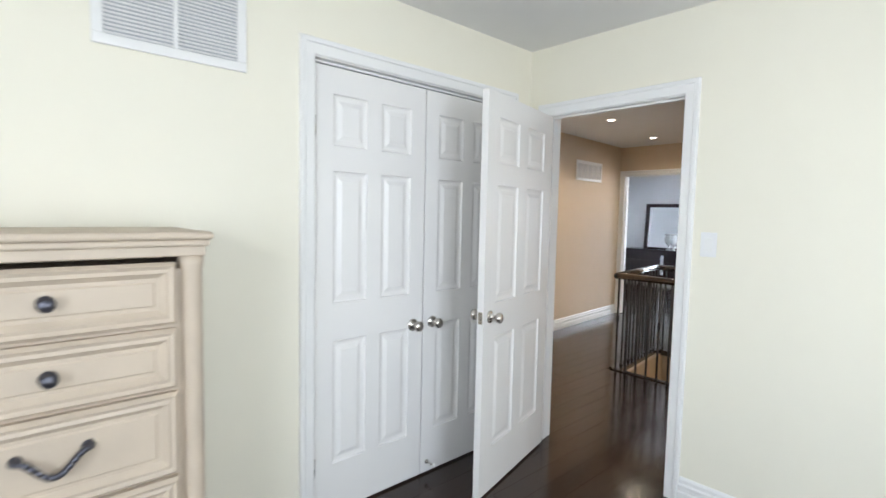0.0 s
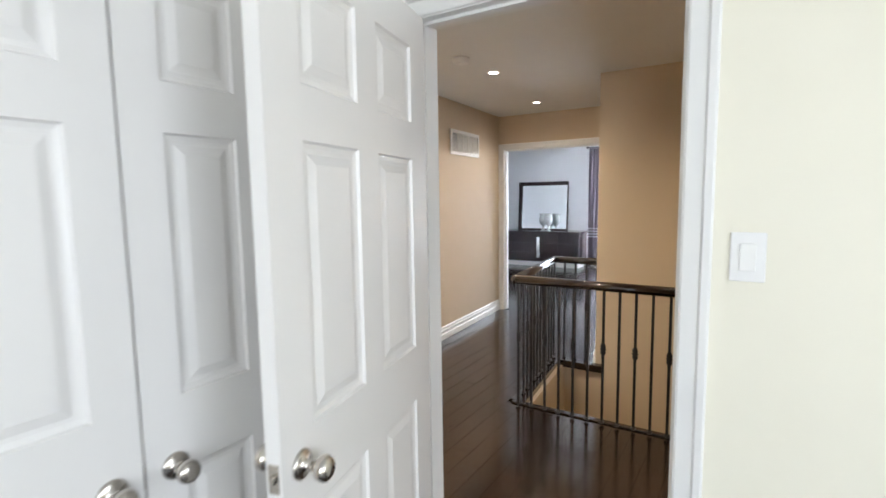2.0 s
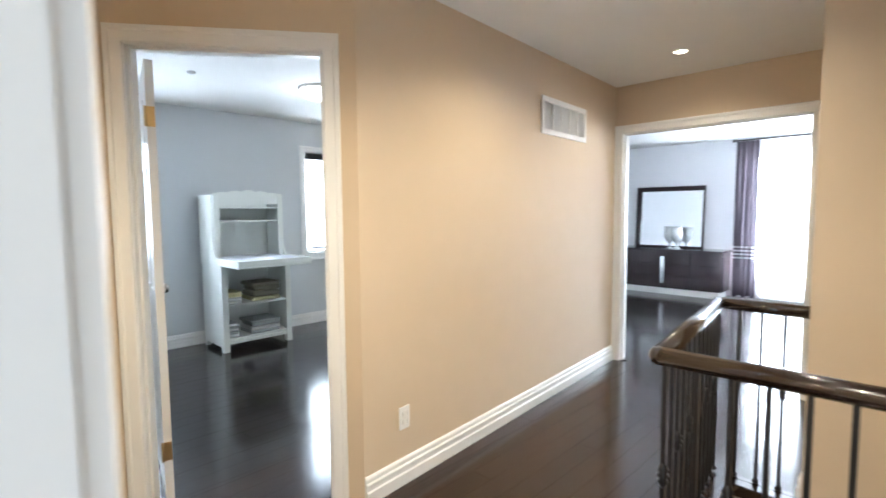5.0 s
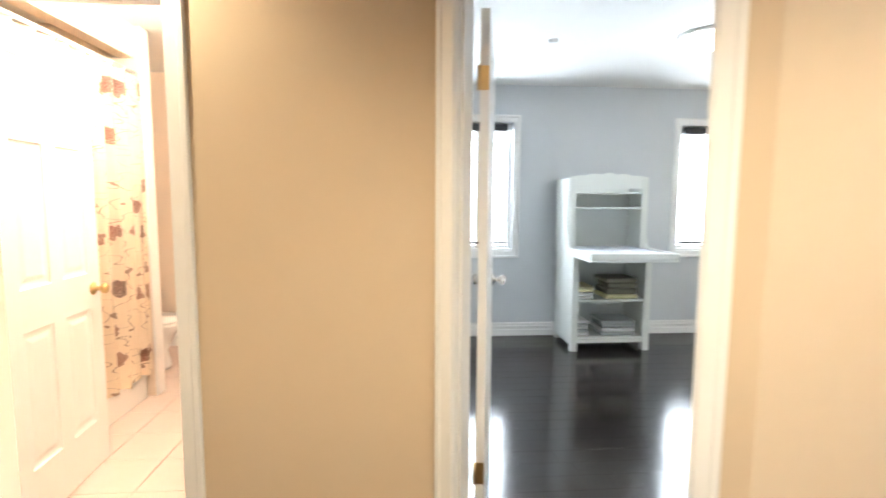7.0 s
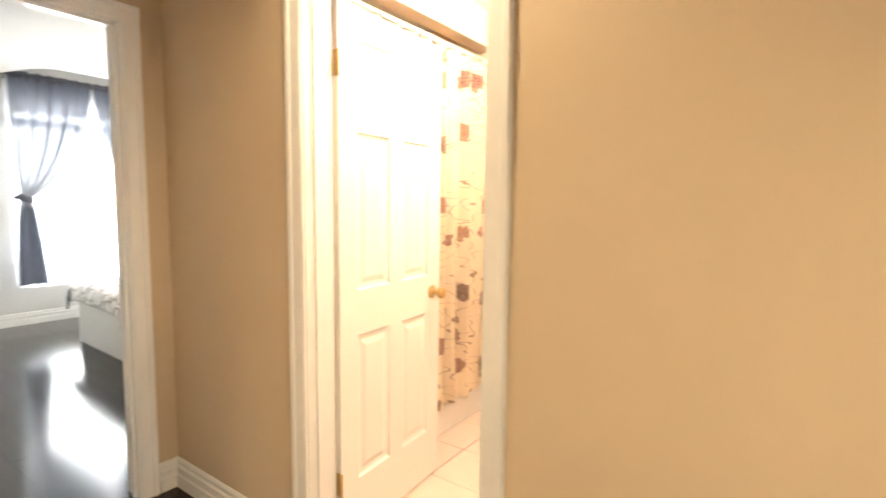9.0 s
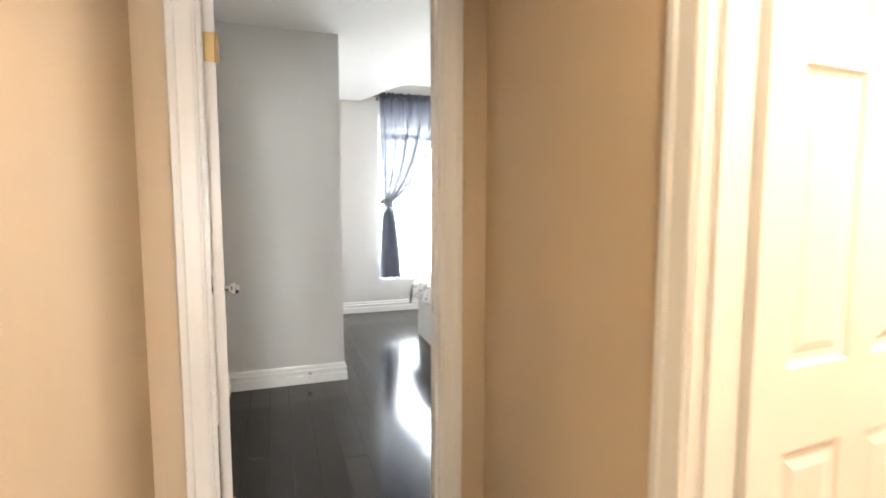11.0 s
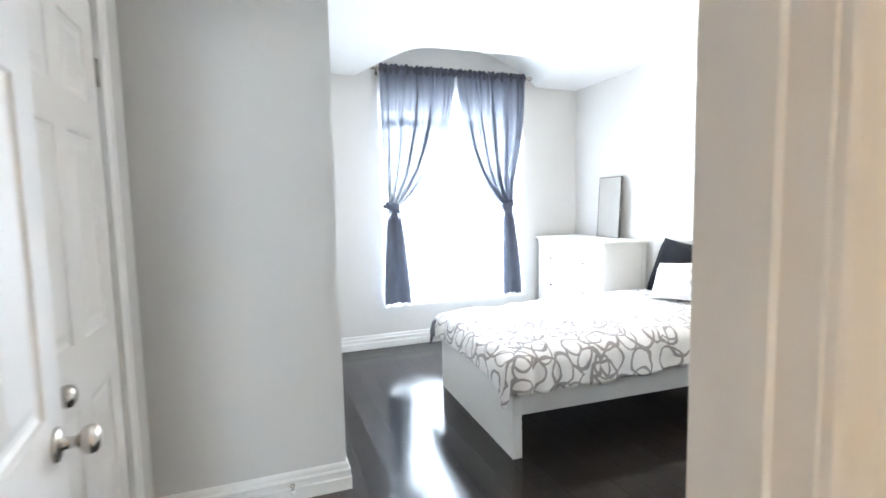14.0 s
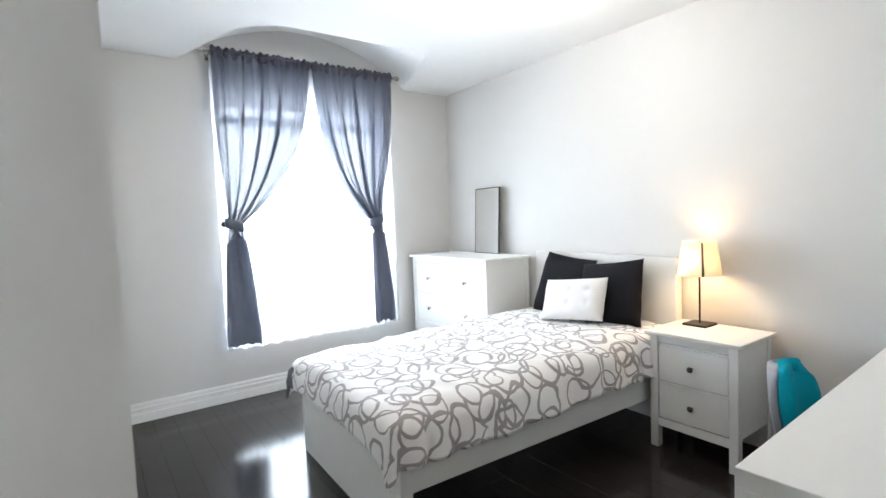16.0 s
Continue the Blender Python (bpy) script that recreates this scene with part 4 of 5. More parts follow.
BLACKCLOTH = fabric("black_cotton", (0.012, 0.012, 0.016))
WHITECLOTH = fabric("white_cotton", (0.84, 0.83, 0.82))
pillow("cushion", pose(-3.60, 0.350, 0.808, -18, 6, 88), 0.45, 0.45, 0.16, BLACKCLOTH, "square black cotton cushion leaning on the headboard")
pillow("cushion", pose(-3.55, 0.775, 0.802, -20, -7, 96), 0.43, 0.43, 0.16, BLACKCLOTH, "square black cotton cushion leaning beside its pair")
pillow("tufted_cushion", pose(-3.37, 0.625, 0.772, -24, -6, 94), 0.47, 0.28, 0.15, WHITECLOTH, "oblong white tufted cushion with six buttons", [(-0.55, 0.3), (0.0, 0.3), (0.55, 0.3), (-0.55, -0.3), (0.0, -0.3), (0.55, -0.3)])
KNOBDARK = mat("dark_bronze_knob", (0.06, 0.05, 0.045), 0.35, 0.8)


def drawer_chest(name, m, w, d, h, fronts, knobs, label, category, knob_mat, leg=0.17):
    """A white panelled chest: front faces +x, runs along y. fronts: rows of drawers from the bottom."""
    t = thing(name, label, category, m)
    P = lambda nm, *a, r=0.003, par=t: part(nm, rbox(bmesh.new(), *a, r), CREAM, par)
    P("top", -d - 0.005, 0.022, -w / 2 - 0.022, w / 2 + 0.022, h - 0.022, h, r=0.005)
    for x0 in (-d, -0.045):
        for s in (-1, 1):
            y0 = s * w / 2 - (0.045 if s > 0 else 0)
            P("leg", x0, x0 + 0.045, y0, y0 + 0.045, 0, h - 0.022)
    for s in (-1, 1):
        y = s * (w / 2 - 0.012)
        P("side_panel", -d + 0.045, -0.045, y - 0.007, y + 0.007, leg, h - 0.022)
    P("back_panel", -d + 0.004, -d + 0.014, -w / 2 + 0.045, w / 2 - 0.045, leg, h - 0.022)
    P("front_rail", -0.022, -0.003, -w / 2 + 0.045, w / 2 - 0.045, leg - 0.045, leg)
    P("front_rail", -0.022, -0.003, -w / 2 + 0.045, w / 2 - 0.045, h - 0.062, h - 0.022)
    lo, hi = leg + 0.004, h - 0.066
    dh = (hi - lo) / fronts
    for k in range(fronts):
        z0, z1 = lo + k * dh + 0.003, lo + (k + 1) * dh - 0.012
        dr = P("drawer", -0.4 * d, -0.006, -w / 2 + 0.049, w / 2 - 0.049, z0, z1, r=0.004)
        P("divider", -0.022, -0.004, -w / 2 + 0.045, w / 2 - 0.045, z1 + 0.002, z1 + 0.012, r=0.002)
        for y in knobs:
            bm = bmesh.new()
            turned(bm, ((0.001, 0), (0.008, 0.001), (0.007, 0.012), (0.013, 0.017), (0.016, 0.023), (0.012, 0.029), (0.001, 0.031)), 16)
            part("drawer_knob", bm, knob_mat, dr, "small round knob", pose(-0.006, y, (z0 + z1) / 2, 0, 90, 0))
    return t


drawer_chest("nightstand", pose(-3.375, 1.385, 0), 0.465, 0.385, 0.66, 2, (0,), "white two-drawer nightstand with dark knobs beside the bed", "nightstand", KNOBDARK)
drawer_chest("chest_of_drawers", pose(-3.30, -0.665, 0), 1.04, 0.46, 1.0, 3, (-0.26, 0.26), "white three-drawer chest with small metal knobs under the mirror", "chest of drawers", NICKEL, 0.13)


def table_lamp():
    t = thing("table_lamp", "lit table lamp with cream shade and square black foot", "lamp", pose(-3.665, 1.285, 0.66) @ Matrix.Scale(1.04, 4))
    bm = bmesh.new()
    rbox(bm, -0.065, 0.065, -0.065, 0.065, 0.0, 0.012, 0.003)
    part("foot", bm, BLACKIRON, t, "square black metal foot")
    bm = bmesh.new()
    turned(bm, ((0.005, 0.012), (0.005, 0.44), (0.012, 0.441), (0.012, 0.46), (0.001, 0.461)), 12)
    part("stem", bm, KNOBDARK, t, "thin dark metal stem")
    bm = bmesh.new()
    rows = [[(r * math.cos(a), r * math.sin(a), z) for a in [2 * math.pi * i / 40 for i in range(41)]] for r, z in ((0.112, 0.278), (0.110, 0.282), (0.084, 0.456), (0.082, 0.460))]
    sheet(bm, rows)
    shade = part("shade", bm, fabric("cream_shade", (0.84, 0.74, 0.56), 0, 0.12, 400), t, "cream conical shade")
    bm = bmesh.new()
    sheet(bm, [[(r * math.cos(a), r * math.sin(a), z) for a in [radians(32 + 2.2 * i) for i in range(4)]] for r, z in ((0.1135, 0.279), (0.0855, 0.457))], False)
    part("seam_strip", bm, mat("dark_seam_tape", (0.10, 0.08, 0.05), 0.8), shade, "dark strip along the seam of the shade")
    bm = bmesh.new()
    turned(bm, ((0.001, 0.30), (0.020, 0.31), (0.028, 0.34), (0.020, 0.375), (0.010, 0.39), (0.010, 0.42)), 14)
    part("bulb", bm, mat("warm_bulb", (1.0, 0.75, 0.42), 0.5, emit=2.5), t, "glowing bulb")
    d = bpy.data.lights.new("lamp_bulb", "POINT")
    d.energy, d.color, d.shadow_soft_size = 8.0, (1.0, 0.66, 0.34), 0.05
    o = new("lamp_bulb", d)
    o.matrix_world = pose(-3.665 + 0.03, 1.285, 0.66 + 0.37)


table_lamp()
MIRROR = mat("mirror_glass", (0.9, 0.92, 0.92), 0.02, 1.0, var=0.0)


def leaning_mirror():
    t = thing("table_mirror", "small frameless mirror leaning on the wall on the chest", "mirror", pose(-3.715, -0.615, 1.0, 0, -3, -2.5))
    bm = bmesh.new()
    rbox(bm, -0.014, -0.002, -0.165, 0.165, 0.0, 0.575, 0.002)
    part("backing", bm, KNOBDARK, t)
    bm = bmesh.new()
    rbox(bm, -0.0015, 0.002, -0.160, 0.160, 0.005, 0.570, 0.001)
    part("mirror_glass", bm, MIRROR, t)
    bm = bmesh.new()
    for a in ((-0.166, -0.160, 0.0, 0.576), (0.160, 0.166, 0.0, 0.576), (-0.166, 0.166, 0.570, 0.576)):
        rbox(bm, -0.014, 0.003, a[0], a[1], a[2], a[3], 0.001)
    part("rim", bm, KNOBDARK, t, "thin dark metal rim")


leaning_mirror()


def desk():
    t = thing("desk", "plain white desk with solid end panels", "desk", pose(-2.05, 2.18, 0, 0, 0, 2.0))
    P = lambda nm, *a, r=0.003: part(nm, rbox(bmesh.new(), *a, r), CREAM, t)
    P("desktop", -1.60, 0.0, 0.0, 0.66, 0.672, 0.72)
    P("end_panel", -0.05, 0.0, 0.0, 0.66, 0.0, 0.6715)
    P("end_panel", -1.60, -1.55, 0.0, 0.66, 0.0, 0.6715)
    P("back_panel", -1.55, -0.05, 0.60, 0.62, 0.25, 0.6715)
    P("drawer_front", -1.55, -0.055, 0.02, 0.04, 0.56, 0.668)


desk()


def desk_chair():
    t = thing("desk_chair", "swivel desk chair with turquoise padded back pushed to the desk", "chair", pose(-3.125, 2.17, 0, 0, 0, 5))
    TURQ = fabric("turquoise_cloth", (0.005, 0.30, 0.40))
    GRP = mat("grey_plastic", (0.24, 0.24, 0.27), 0.45)

    def shell(th, k, y0):
        bm = bmesh.new()
        n = 18
        rows = []
        for j in range(n + 1):
            v = j / n
            z = 0.40 + 0.285 * v
            hw = k * 0.19 * math.sqrt(max(0.02, 1 - (abs(v - 0.38) / 0.63) ** 2.6))
            rows.append([(u * hw, y0 - 0.05 * v + 0.05 * u * u, z) for u in [-1 + 2 * i / n for i in range(n + 1)]])
        sheet(bm, rows)
        return bm
    solid(part("back_pad", shell(0.05, 0.95, -0.225), TURQ, t, "turquoise padded backrest"), 0.05)
    solid(part("back_shell", shell(0.02, 1.03, -0.262), GRP, t, "grey plastic back shell"), 0.022)
    bm = bmesh.new()
    rbox(bm, -0.22, 0.22, -0.18, 0.24, 0.40, 0.47, 0.03, None, 4)
    part("seat", bm, TURQ, t, "turquoise padded seat")
    bm = bmesh.new()
    rbox(bm, -0.03, 0.03, -0.29, -0.24, 0.36, 0.56, 0.008)
    rbox(bm, -0.03, 0.03, -0.28, 0.05, 0.36, 0.385, 0.008)
    part("back_bracket", bm, GRP, t)
    bm = bmesh.new()
    turned(bm, ((0.03, 0.07), (0.03, 0.25), (0.018, 0.252), (0.018, 0.40)), 16)
    part("gas_column", bm, BLACKIRON, t)
    for k in range(5):
        bm = bmesh.new()
        rbox(bm, 0.0, 0.26, -0.018, 0.018, 0.065, 0.092, 0.006)
        leg = part("base_leg", bm, GRP, t, "", pose(0, 0, 0, 0, 0, 72 * k + 10))
        bm = bmesh.new()
        turned(bm, ((0.012, -0.012), (0.028, -0.011), (0.030, 0.0), (0.028, 0.011), (0.012, 0.012)), 16, pose(0.25, 0, 0.031, 90, 0, 0))
        part("castor", bm, BLACKIRON, leg)


desk_chair()

# small door stop on the skirting
def door_stop(m, label):
    t = thing("door_stop", label, "door stop", m)
    bm = bmesh.new()
    turned(bm, ((0.012, 0.0), (0.012, 0.004), (0.005, 0.008), (0.005, 0.055), (0.009, 0.057)), 12)
    part("stem", bm, NICKEL, t)
    bm = bmesh.new()
    turned(bm, ((0.009, 0.0575), (0.010, 0.062), (0.009, 0.070), (0.001, 0.071)), 12)
    part("rubber_tip", bm, TRIM, t)


door_stop(pose(-0.675, 1.010, 0.075, -90, 0, 0), "small nickel door stop fixed to the white baseboard")
door_stop(pose(0.912, 4.20, 0.07, 0, 90, 0), "small nickel door stop at the foot of the closet door")

for nm, m in (("strike_plate", pose(-1.0105, 2.955, 0.945, 0, 0, 0)), ("strike_plate", pose(1.8725, 5.045, 0.935, 0, 0, 180))):
    bm = bmesh.new()
    rbox(bm, -0.001, 0.0012, -0.014, 0.014, -0.032, 0.032, 0.0005)
    rbox(bm, 0.001, 0.0016, -0.006, 0.006, -0.012, 0.012, 0.0002)
    tagged(part(nm, bm, NICKEL, None, "", m), "small nickel strike plate let into the door jamb", "strike plate", "", "structure")

# ---------- yellow bedroom ----------
ANTIQUE = mat("antique_cream_paint", (0.60, 0.50, 0.385), 0.5, var=0.22, scale=7, bump=0.25, bscale=60)
PEWTER = mat("antique_pewter", (0.16, 0.16, 0.19), 0.38, 0.9, var=0.5, scale=60)


def antique_chest():
    t = thing("antique_chest", "tall antique cream chest of drawers with dark pewter pulls", "chest of drawers", pose(1.33, 2.46, 0))
    w2, d, h = 0.47, 0.395, 1.375
    P = lambda nm, *a, r=0.004, par=t: part(nm, rbox(bmesh.new(), *a, r), ANTIQUE, par)
    P("carcass", -d, -0.02, -w2 + 0.01, w2 - 0.01, 0.10, 1.262)
    for s in (-1, 1):
        P("side_panel", -d, -0.045, s * (w2 - 0.020) - 0.010, s * (w2 - 0.020) + 0.010, 1.2625, 1.3295)
    P("back_panel", -d, -d + 0.012, -w2 + 0.031, w2 - 0.031, 1.2625, 1.3295)
    bm = bmesh.new()
    rbox(bm, -d, 0.030, -w2 - 0.024, w2 + 0.024, h - 0.026, h - 0.002, 0.010, None, 3)
    rbox(bm, -d, 0.019, -w2 - 0.015, w2 + 0.015, h - 0.045, h - 0.0255, 0.006)
    rbox(bm, -d, 0.006, -w2 - 0.006, w2 + 0.006, h - 0.075, h - 0.0445, 0.004)
    part("top", bm, ANTIQUE, t, "moulded cream top")
    P("plinth", -d, 0.012, -w2 - 0.012, w2 + 0.012, 0.0, 0.10, r=0.008)
    for s in (-1, 1):
        bm = bmesh.new()
        turned(bm, ((0.030, 0.10), (0.034, 0.12), (0.034, 0.16), (0.028, 0.18), (0.030, 0.60), (0.030, h - 0.12), (0.034, h - 0.10), (0.034, h - 0.075)), 20, pose(-0.022, s * (w2 - 0.028), 0))
        part("corner_column", bm, ANTIQUE, t, "half-round cream corner column")
    zs = [0.115, 0.36, 0.645, 0.905, 1.095, 1.290]
    for k, (z0, z1) in enumerate(zip(zs, zs[1:])):
        y0, y1 = -w2 + 0.075, w2 - 0.075
        bm = bmesh.new()
        rows = []
        for a, x in ((0.0, -0.02), (0.0, 0.0), (0.010, 0.012), (0.020, 0.006), (0.030, 0.009), (0.045, -0.006), (0.055, -0.006), (0.060, -0.002)):
            rows.append([(x, y0 + a, z0 + 0.006 + a), (x, y1 - a, z0 + 0.006 + a), (x, y1 - a, z1 - 0.006 - a), (x, y0 + a, z1 - 0.006 - a), (x, y0 + a, z0 + 0.006 + a)])
        sheet(bm, rows, False)
        bm.faces.new([bm.verts.new(p) for p in rows[-1][:4]])
        dr = part("drawer", bm, ANTIQUE, t, "framed cream drawer front")
        zc = (z0 + z1) / 2
        if k >= 3:
            for y in (-0.32, 0.095):
                bm = bmesh.new()
                turned(bm, ((0.001, -0.002), (0.020, -0.002), (0.021, 0.003), (0.010, 0.008), (0.008, 0.016), (0.016, 0.022), (0.019, 0.030), (0.013, 0.036), (0.001, 0.038)), 20)
                part("drawer_knob", bm, PEWTER, dr, "round dark pewter knob", pose(0.0, y, zc, 0, 90, 0))
        else:
            for y in (-0.32, 0.10):
                bm = bmesh.new()
                pts = [Vector((0.012 + 0.018 * math.sin(math.pi * i / 12), -0.075 + 0.15 * i / 12, 0.0 + 0.026 * math.cos(2 * math.pi * i / 12))) for i in range(13)]
                for p, q in zip(pts, pts[1:]):
                    dd = q - p
                    mm = Matrix.Translation(p) @ dd.to_track_quat("Z", "Y").to_matrix().to_4x4()
                    turned(bm, ((0.0075, -0.002), (0.009, dd.length / 2), (0.0075, dd.length + 0.002)), 8, mm)
                for yy in (-0.075, 0.075):
                    turned(bm, ((0.001, 0), (0.018, 0.001), (0.014, 0.008), (0.008, 0.014), (0.010, 0.02), (0.001, 0.026)), 14, pose(-0.006, yy, 0.026, 0, 90, 0))
                part("bail_pull", bm, PEWTER, dr, "curved dark pewter pull", pose(0.0, y, zc))


antique_chest()


def vent_grille(name, m, w, h, cols, label, vertical=False, slats=22):
    """A return-air grille: x along the wall, y out of it, z up from its lower edge."""
    t = thing(name, label, "air vent", m)
    b = 0.035
    bm = bmesh.new()
    for a in ((0, w, 0, b), (0, w, h - b, h), (0, b, b, h - b), (w - b, w, b, h - b)):
        rbox(bm, a[0], a[1], 0.0, 0.012, a[2], a[3], 0.003)
    part("frame", bm, TRIM, t)
    # grey sheet whose colour stands in for the shade between the slats
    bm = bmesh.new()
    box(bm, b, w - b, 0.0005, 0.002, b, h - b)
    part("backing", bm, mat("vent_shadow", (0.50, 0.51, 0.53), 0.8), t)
    cw = (w - 2 * b) / cols
    for c in range(1, cols):
        bm = bmesh.new()
        rbox(bm, b + c * cw - 0.008, b + c * cw + 0.008, 0.002, 0.011, b, h - b, 0.002)
        part("bar", bm, TRIM, t)
    bm = bmesh.new()
    box(bm, 0, w - 2 * b, -0.0005, 0.0005, -0.006, 0.006)
    me = mesh_of("slat", bm, TRIM)
    for k in range(slats):
        o = new("slat", me)
        o.parent = t
        o.matrix_basis = pose(b, 0.007, b + (h - 2 * b) * (k + 0.5) / slats, 38, 0, 0)
    return t


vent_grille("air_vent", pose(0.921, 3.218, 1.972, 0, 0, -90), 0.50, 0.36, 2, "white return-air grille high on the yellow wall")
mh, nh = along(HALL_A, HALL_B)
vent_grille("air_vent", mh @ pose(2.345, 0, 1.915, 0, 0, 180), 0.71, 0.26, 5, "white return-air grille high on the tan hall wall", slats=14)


def wall_plate(name, m, w, h, label, category, rocker=True):
    t = thing(name, label, category, m)
    bm = bmesh.new()
    rbox(bm, -w / 2, w / 2, 0.0, 0.006, -h / 2, h / 2, 0.003)
    part("plate", bm, TRIM, t)
    bm = bmesh.new()
    if rocker:
        rbox(bm, -0.017, 0.017, 0.006, 0.010, -0.033, 0.033, 0.002)
    else:
        for z in (-0.02, 0.02):
            rbox(bm, -0.016, 0.016, 0.006, 0.0085, z - 0.014, z + 0.014, 0.004)
    part("rocker" if rocker else "socket", bm, WHITEWOOD, t)


wall_plate("light_switch", pose(2.022, 5.01, 1.318, 0, 0, 180), 0.074, 0.118, "white rocker light switch on the yellow wall", "light switch")
wall_plate("wall_outlet", mh @ pose(0.265, 0, 0.34, 0, 0, 180), 0.074, 0.118, "white electrical outlet low on the tan hall wall", "outlet", False)


def smoke_alarm(x, y, label, size=1.0):
    t = thing("smoke_alarm", label, "smoke alarm", pose(x, y, HC, 180, 0, 0) @ Matrix.Scale(size, 4))
    bm = bmesh.new()
    turned(bm, ((0.001, 0.0005), (0.065, 0.0005), (0.066, 0.012), (0.058, 0.016), (0.058, 0.030), (0.045, 0.038), (0.001, 0.040)), 28)
    part("body", bm, TRIM, t)
    bm = bmesh.new()
    turned(bm, ((0.012, 0.0395), (0.012, 0.042), (0.001, 0.043)), 12)
    part("test_button", bm, CREAM, t)


smoke_alarm(0.17, 6.83, "round white smoke alarm on the hall ceiling")
smoke_alarm(-2.85, 6.53, "small round white alarm on the grey room ceiling", 0.5)


# ---------- grey room ----------
BLACKV = mat("black_roller", (0.02, 0.02, 0.022), 0.6)
for k, (nm, y0) in enumerate((("window_2", 5.90), ("window_3", 8.26))):
    mw = pose(-4.2, y0 + 0.66, 0, 0, 0, -90)
    w = window(nm, mw, 0.66, 0.86, 2.11, T, (0.33,) if k == 0 else (), (), "white framed window with a dark roller at its head")
    casing("trim_" + nm, mw, 0.66, 2.11, "white moulded window casing", sill=0.86)
    bm = bmesh.new()
    rbox(bm, 0.05, 0.61, -0.075, -0.02, 2.03, 2.10, 0.006)
    part("roller", bm, BLACKV, w, "black roller blind case")
    bm = bmesh.new()
    rbox(bm, 0.05, 0.61, -0.058, -0.04, 0.925, 0.945, 0.003)
    part("bottom_bar", bm, BLACKV, w, "dark bar along the sill")


def bare_tree(x, y, seed):
    t = thing("bare_tree", "leafless grey-brown tree outside the window", "tree", pose(x, y, -3.0))
    rng = random.Random(seed)
    BARK = mat("bark", (0.20, 0.15, 0.13), 0.9, var=0.4, scale=12, bump=0.5, bscale=30)
    bm = bmesh.new()

    def limb(p, d, n, r, depth):
        q = p + d * n
        mm = Matrix.Translation(p) @ d.to_track_quat("Z", "Y").to_matrix().to_4x4()
        turned(bm, ((r, 0), (r * 0.85, n * 0.5), (r * 0.7, n)), 6, mm)
        if depth:
            for _ in range(3):
                e = (d + Vector((rng.uniform(-0.8, 0.8), rng.uniform(-0.8, 0.8), rng.uniform(-0.1, 0.7)))).normalized()
                limb(p + d * n * rng.uniform(0.6, 1.0), e, n * rng.uniform(0.55, 0.8), r * 0.6, depth - 1)
    limb(Vector((0, 0, 0)), Vector((0.03, 0.02, 1)).normalized(), 3.2, 0.05, 5)
    part("trunk", bm, BARK, t)


bare_tree(-5.9, 8.95, 3)
OFFW = mat("off_white_lacquer", (0.74, 0.76, 0.72), 0.42, var=0.04, scale=8)


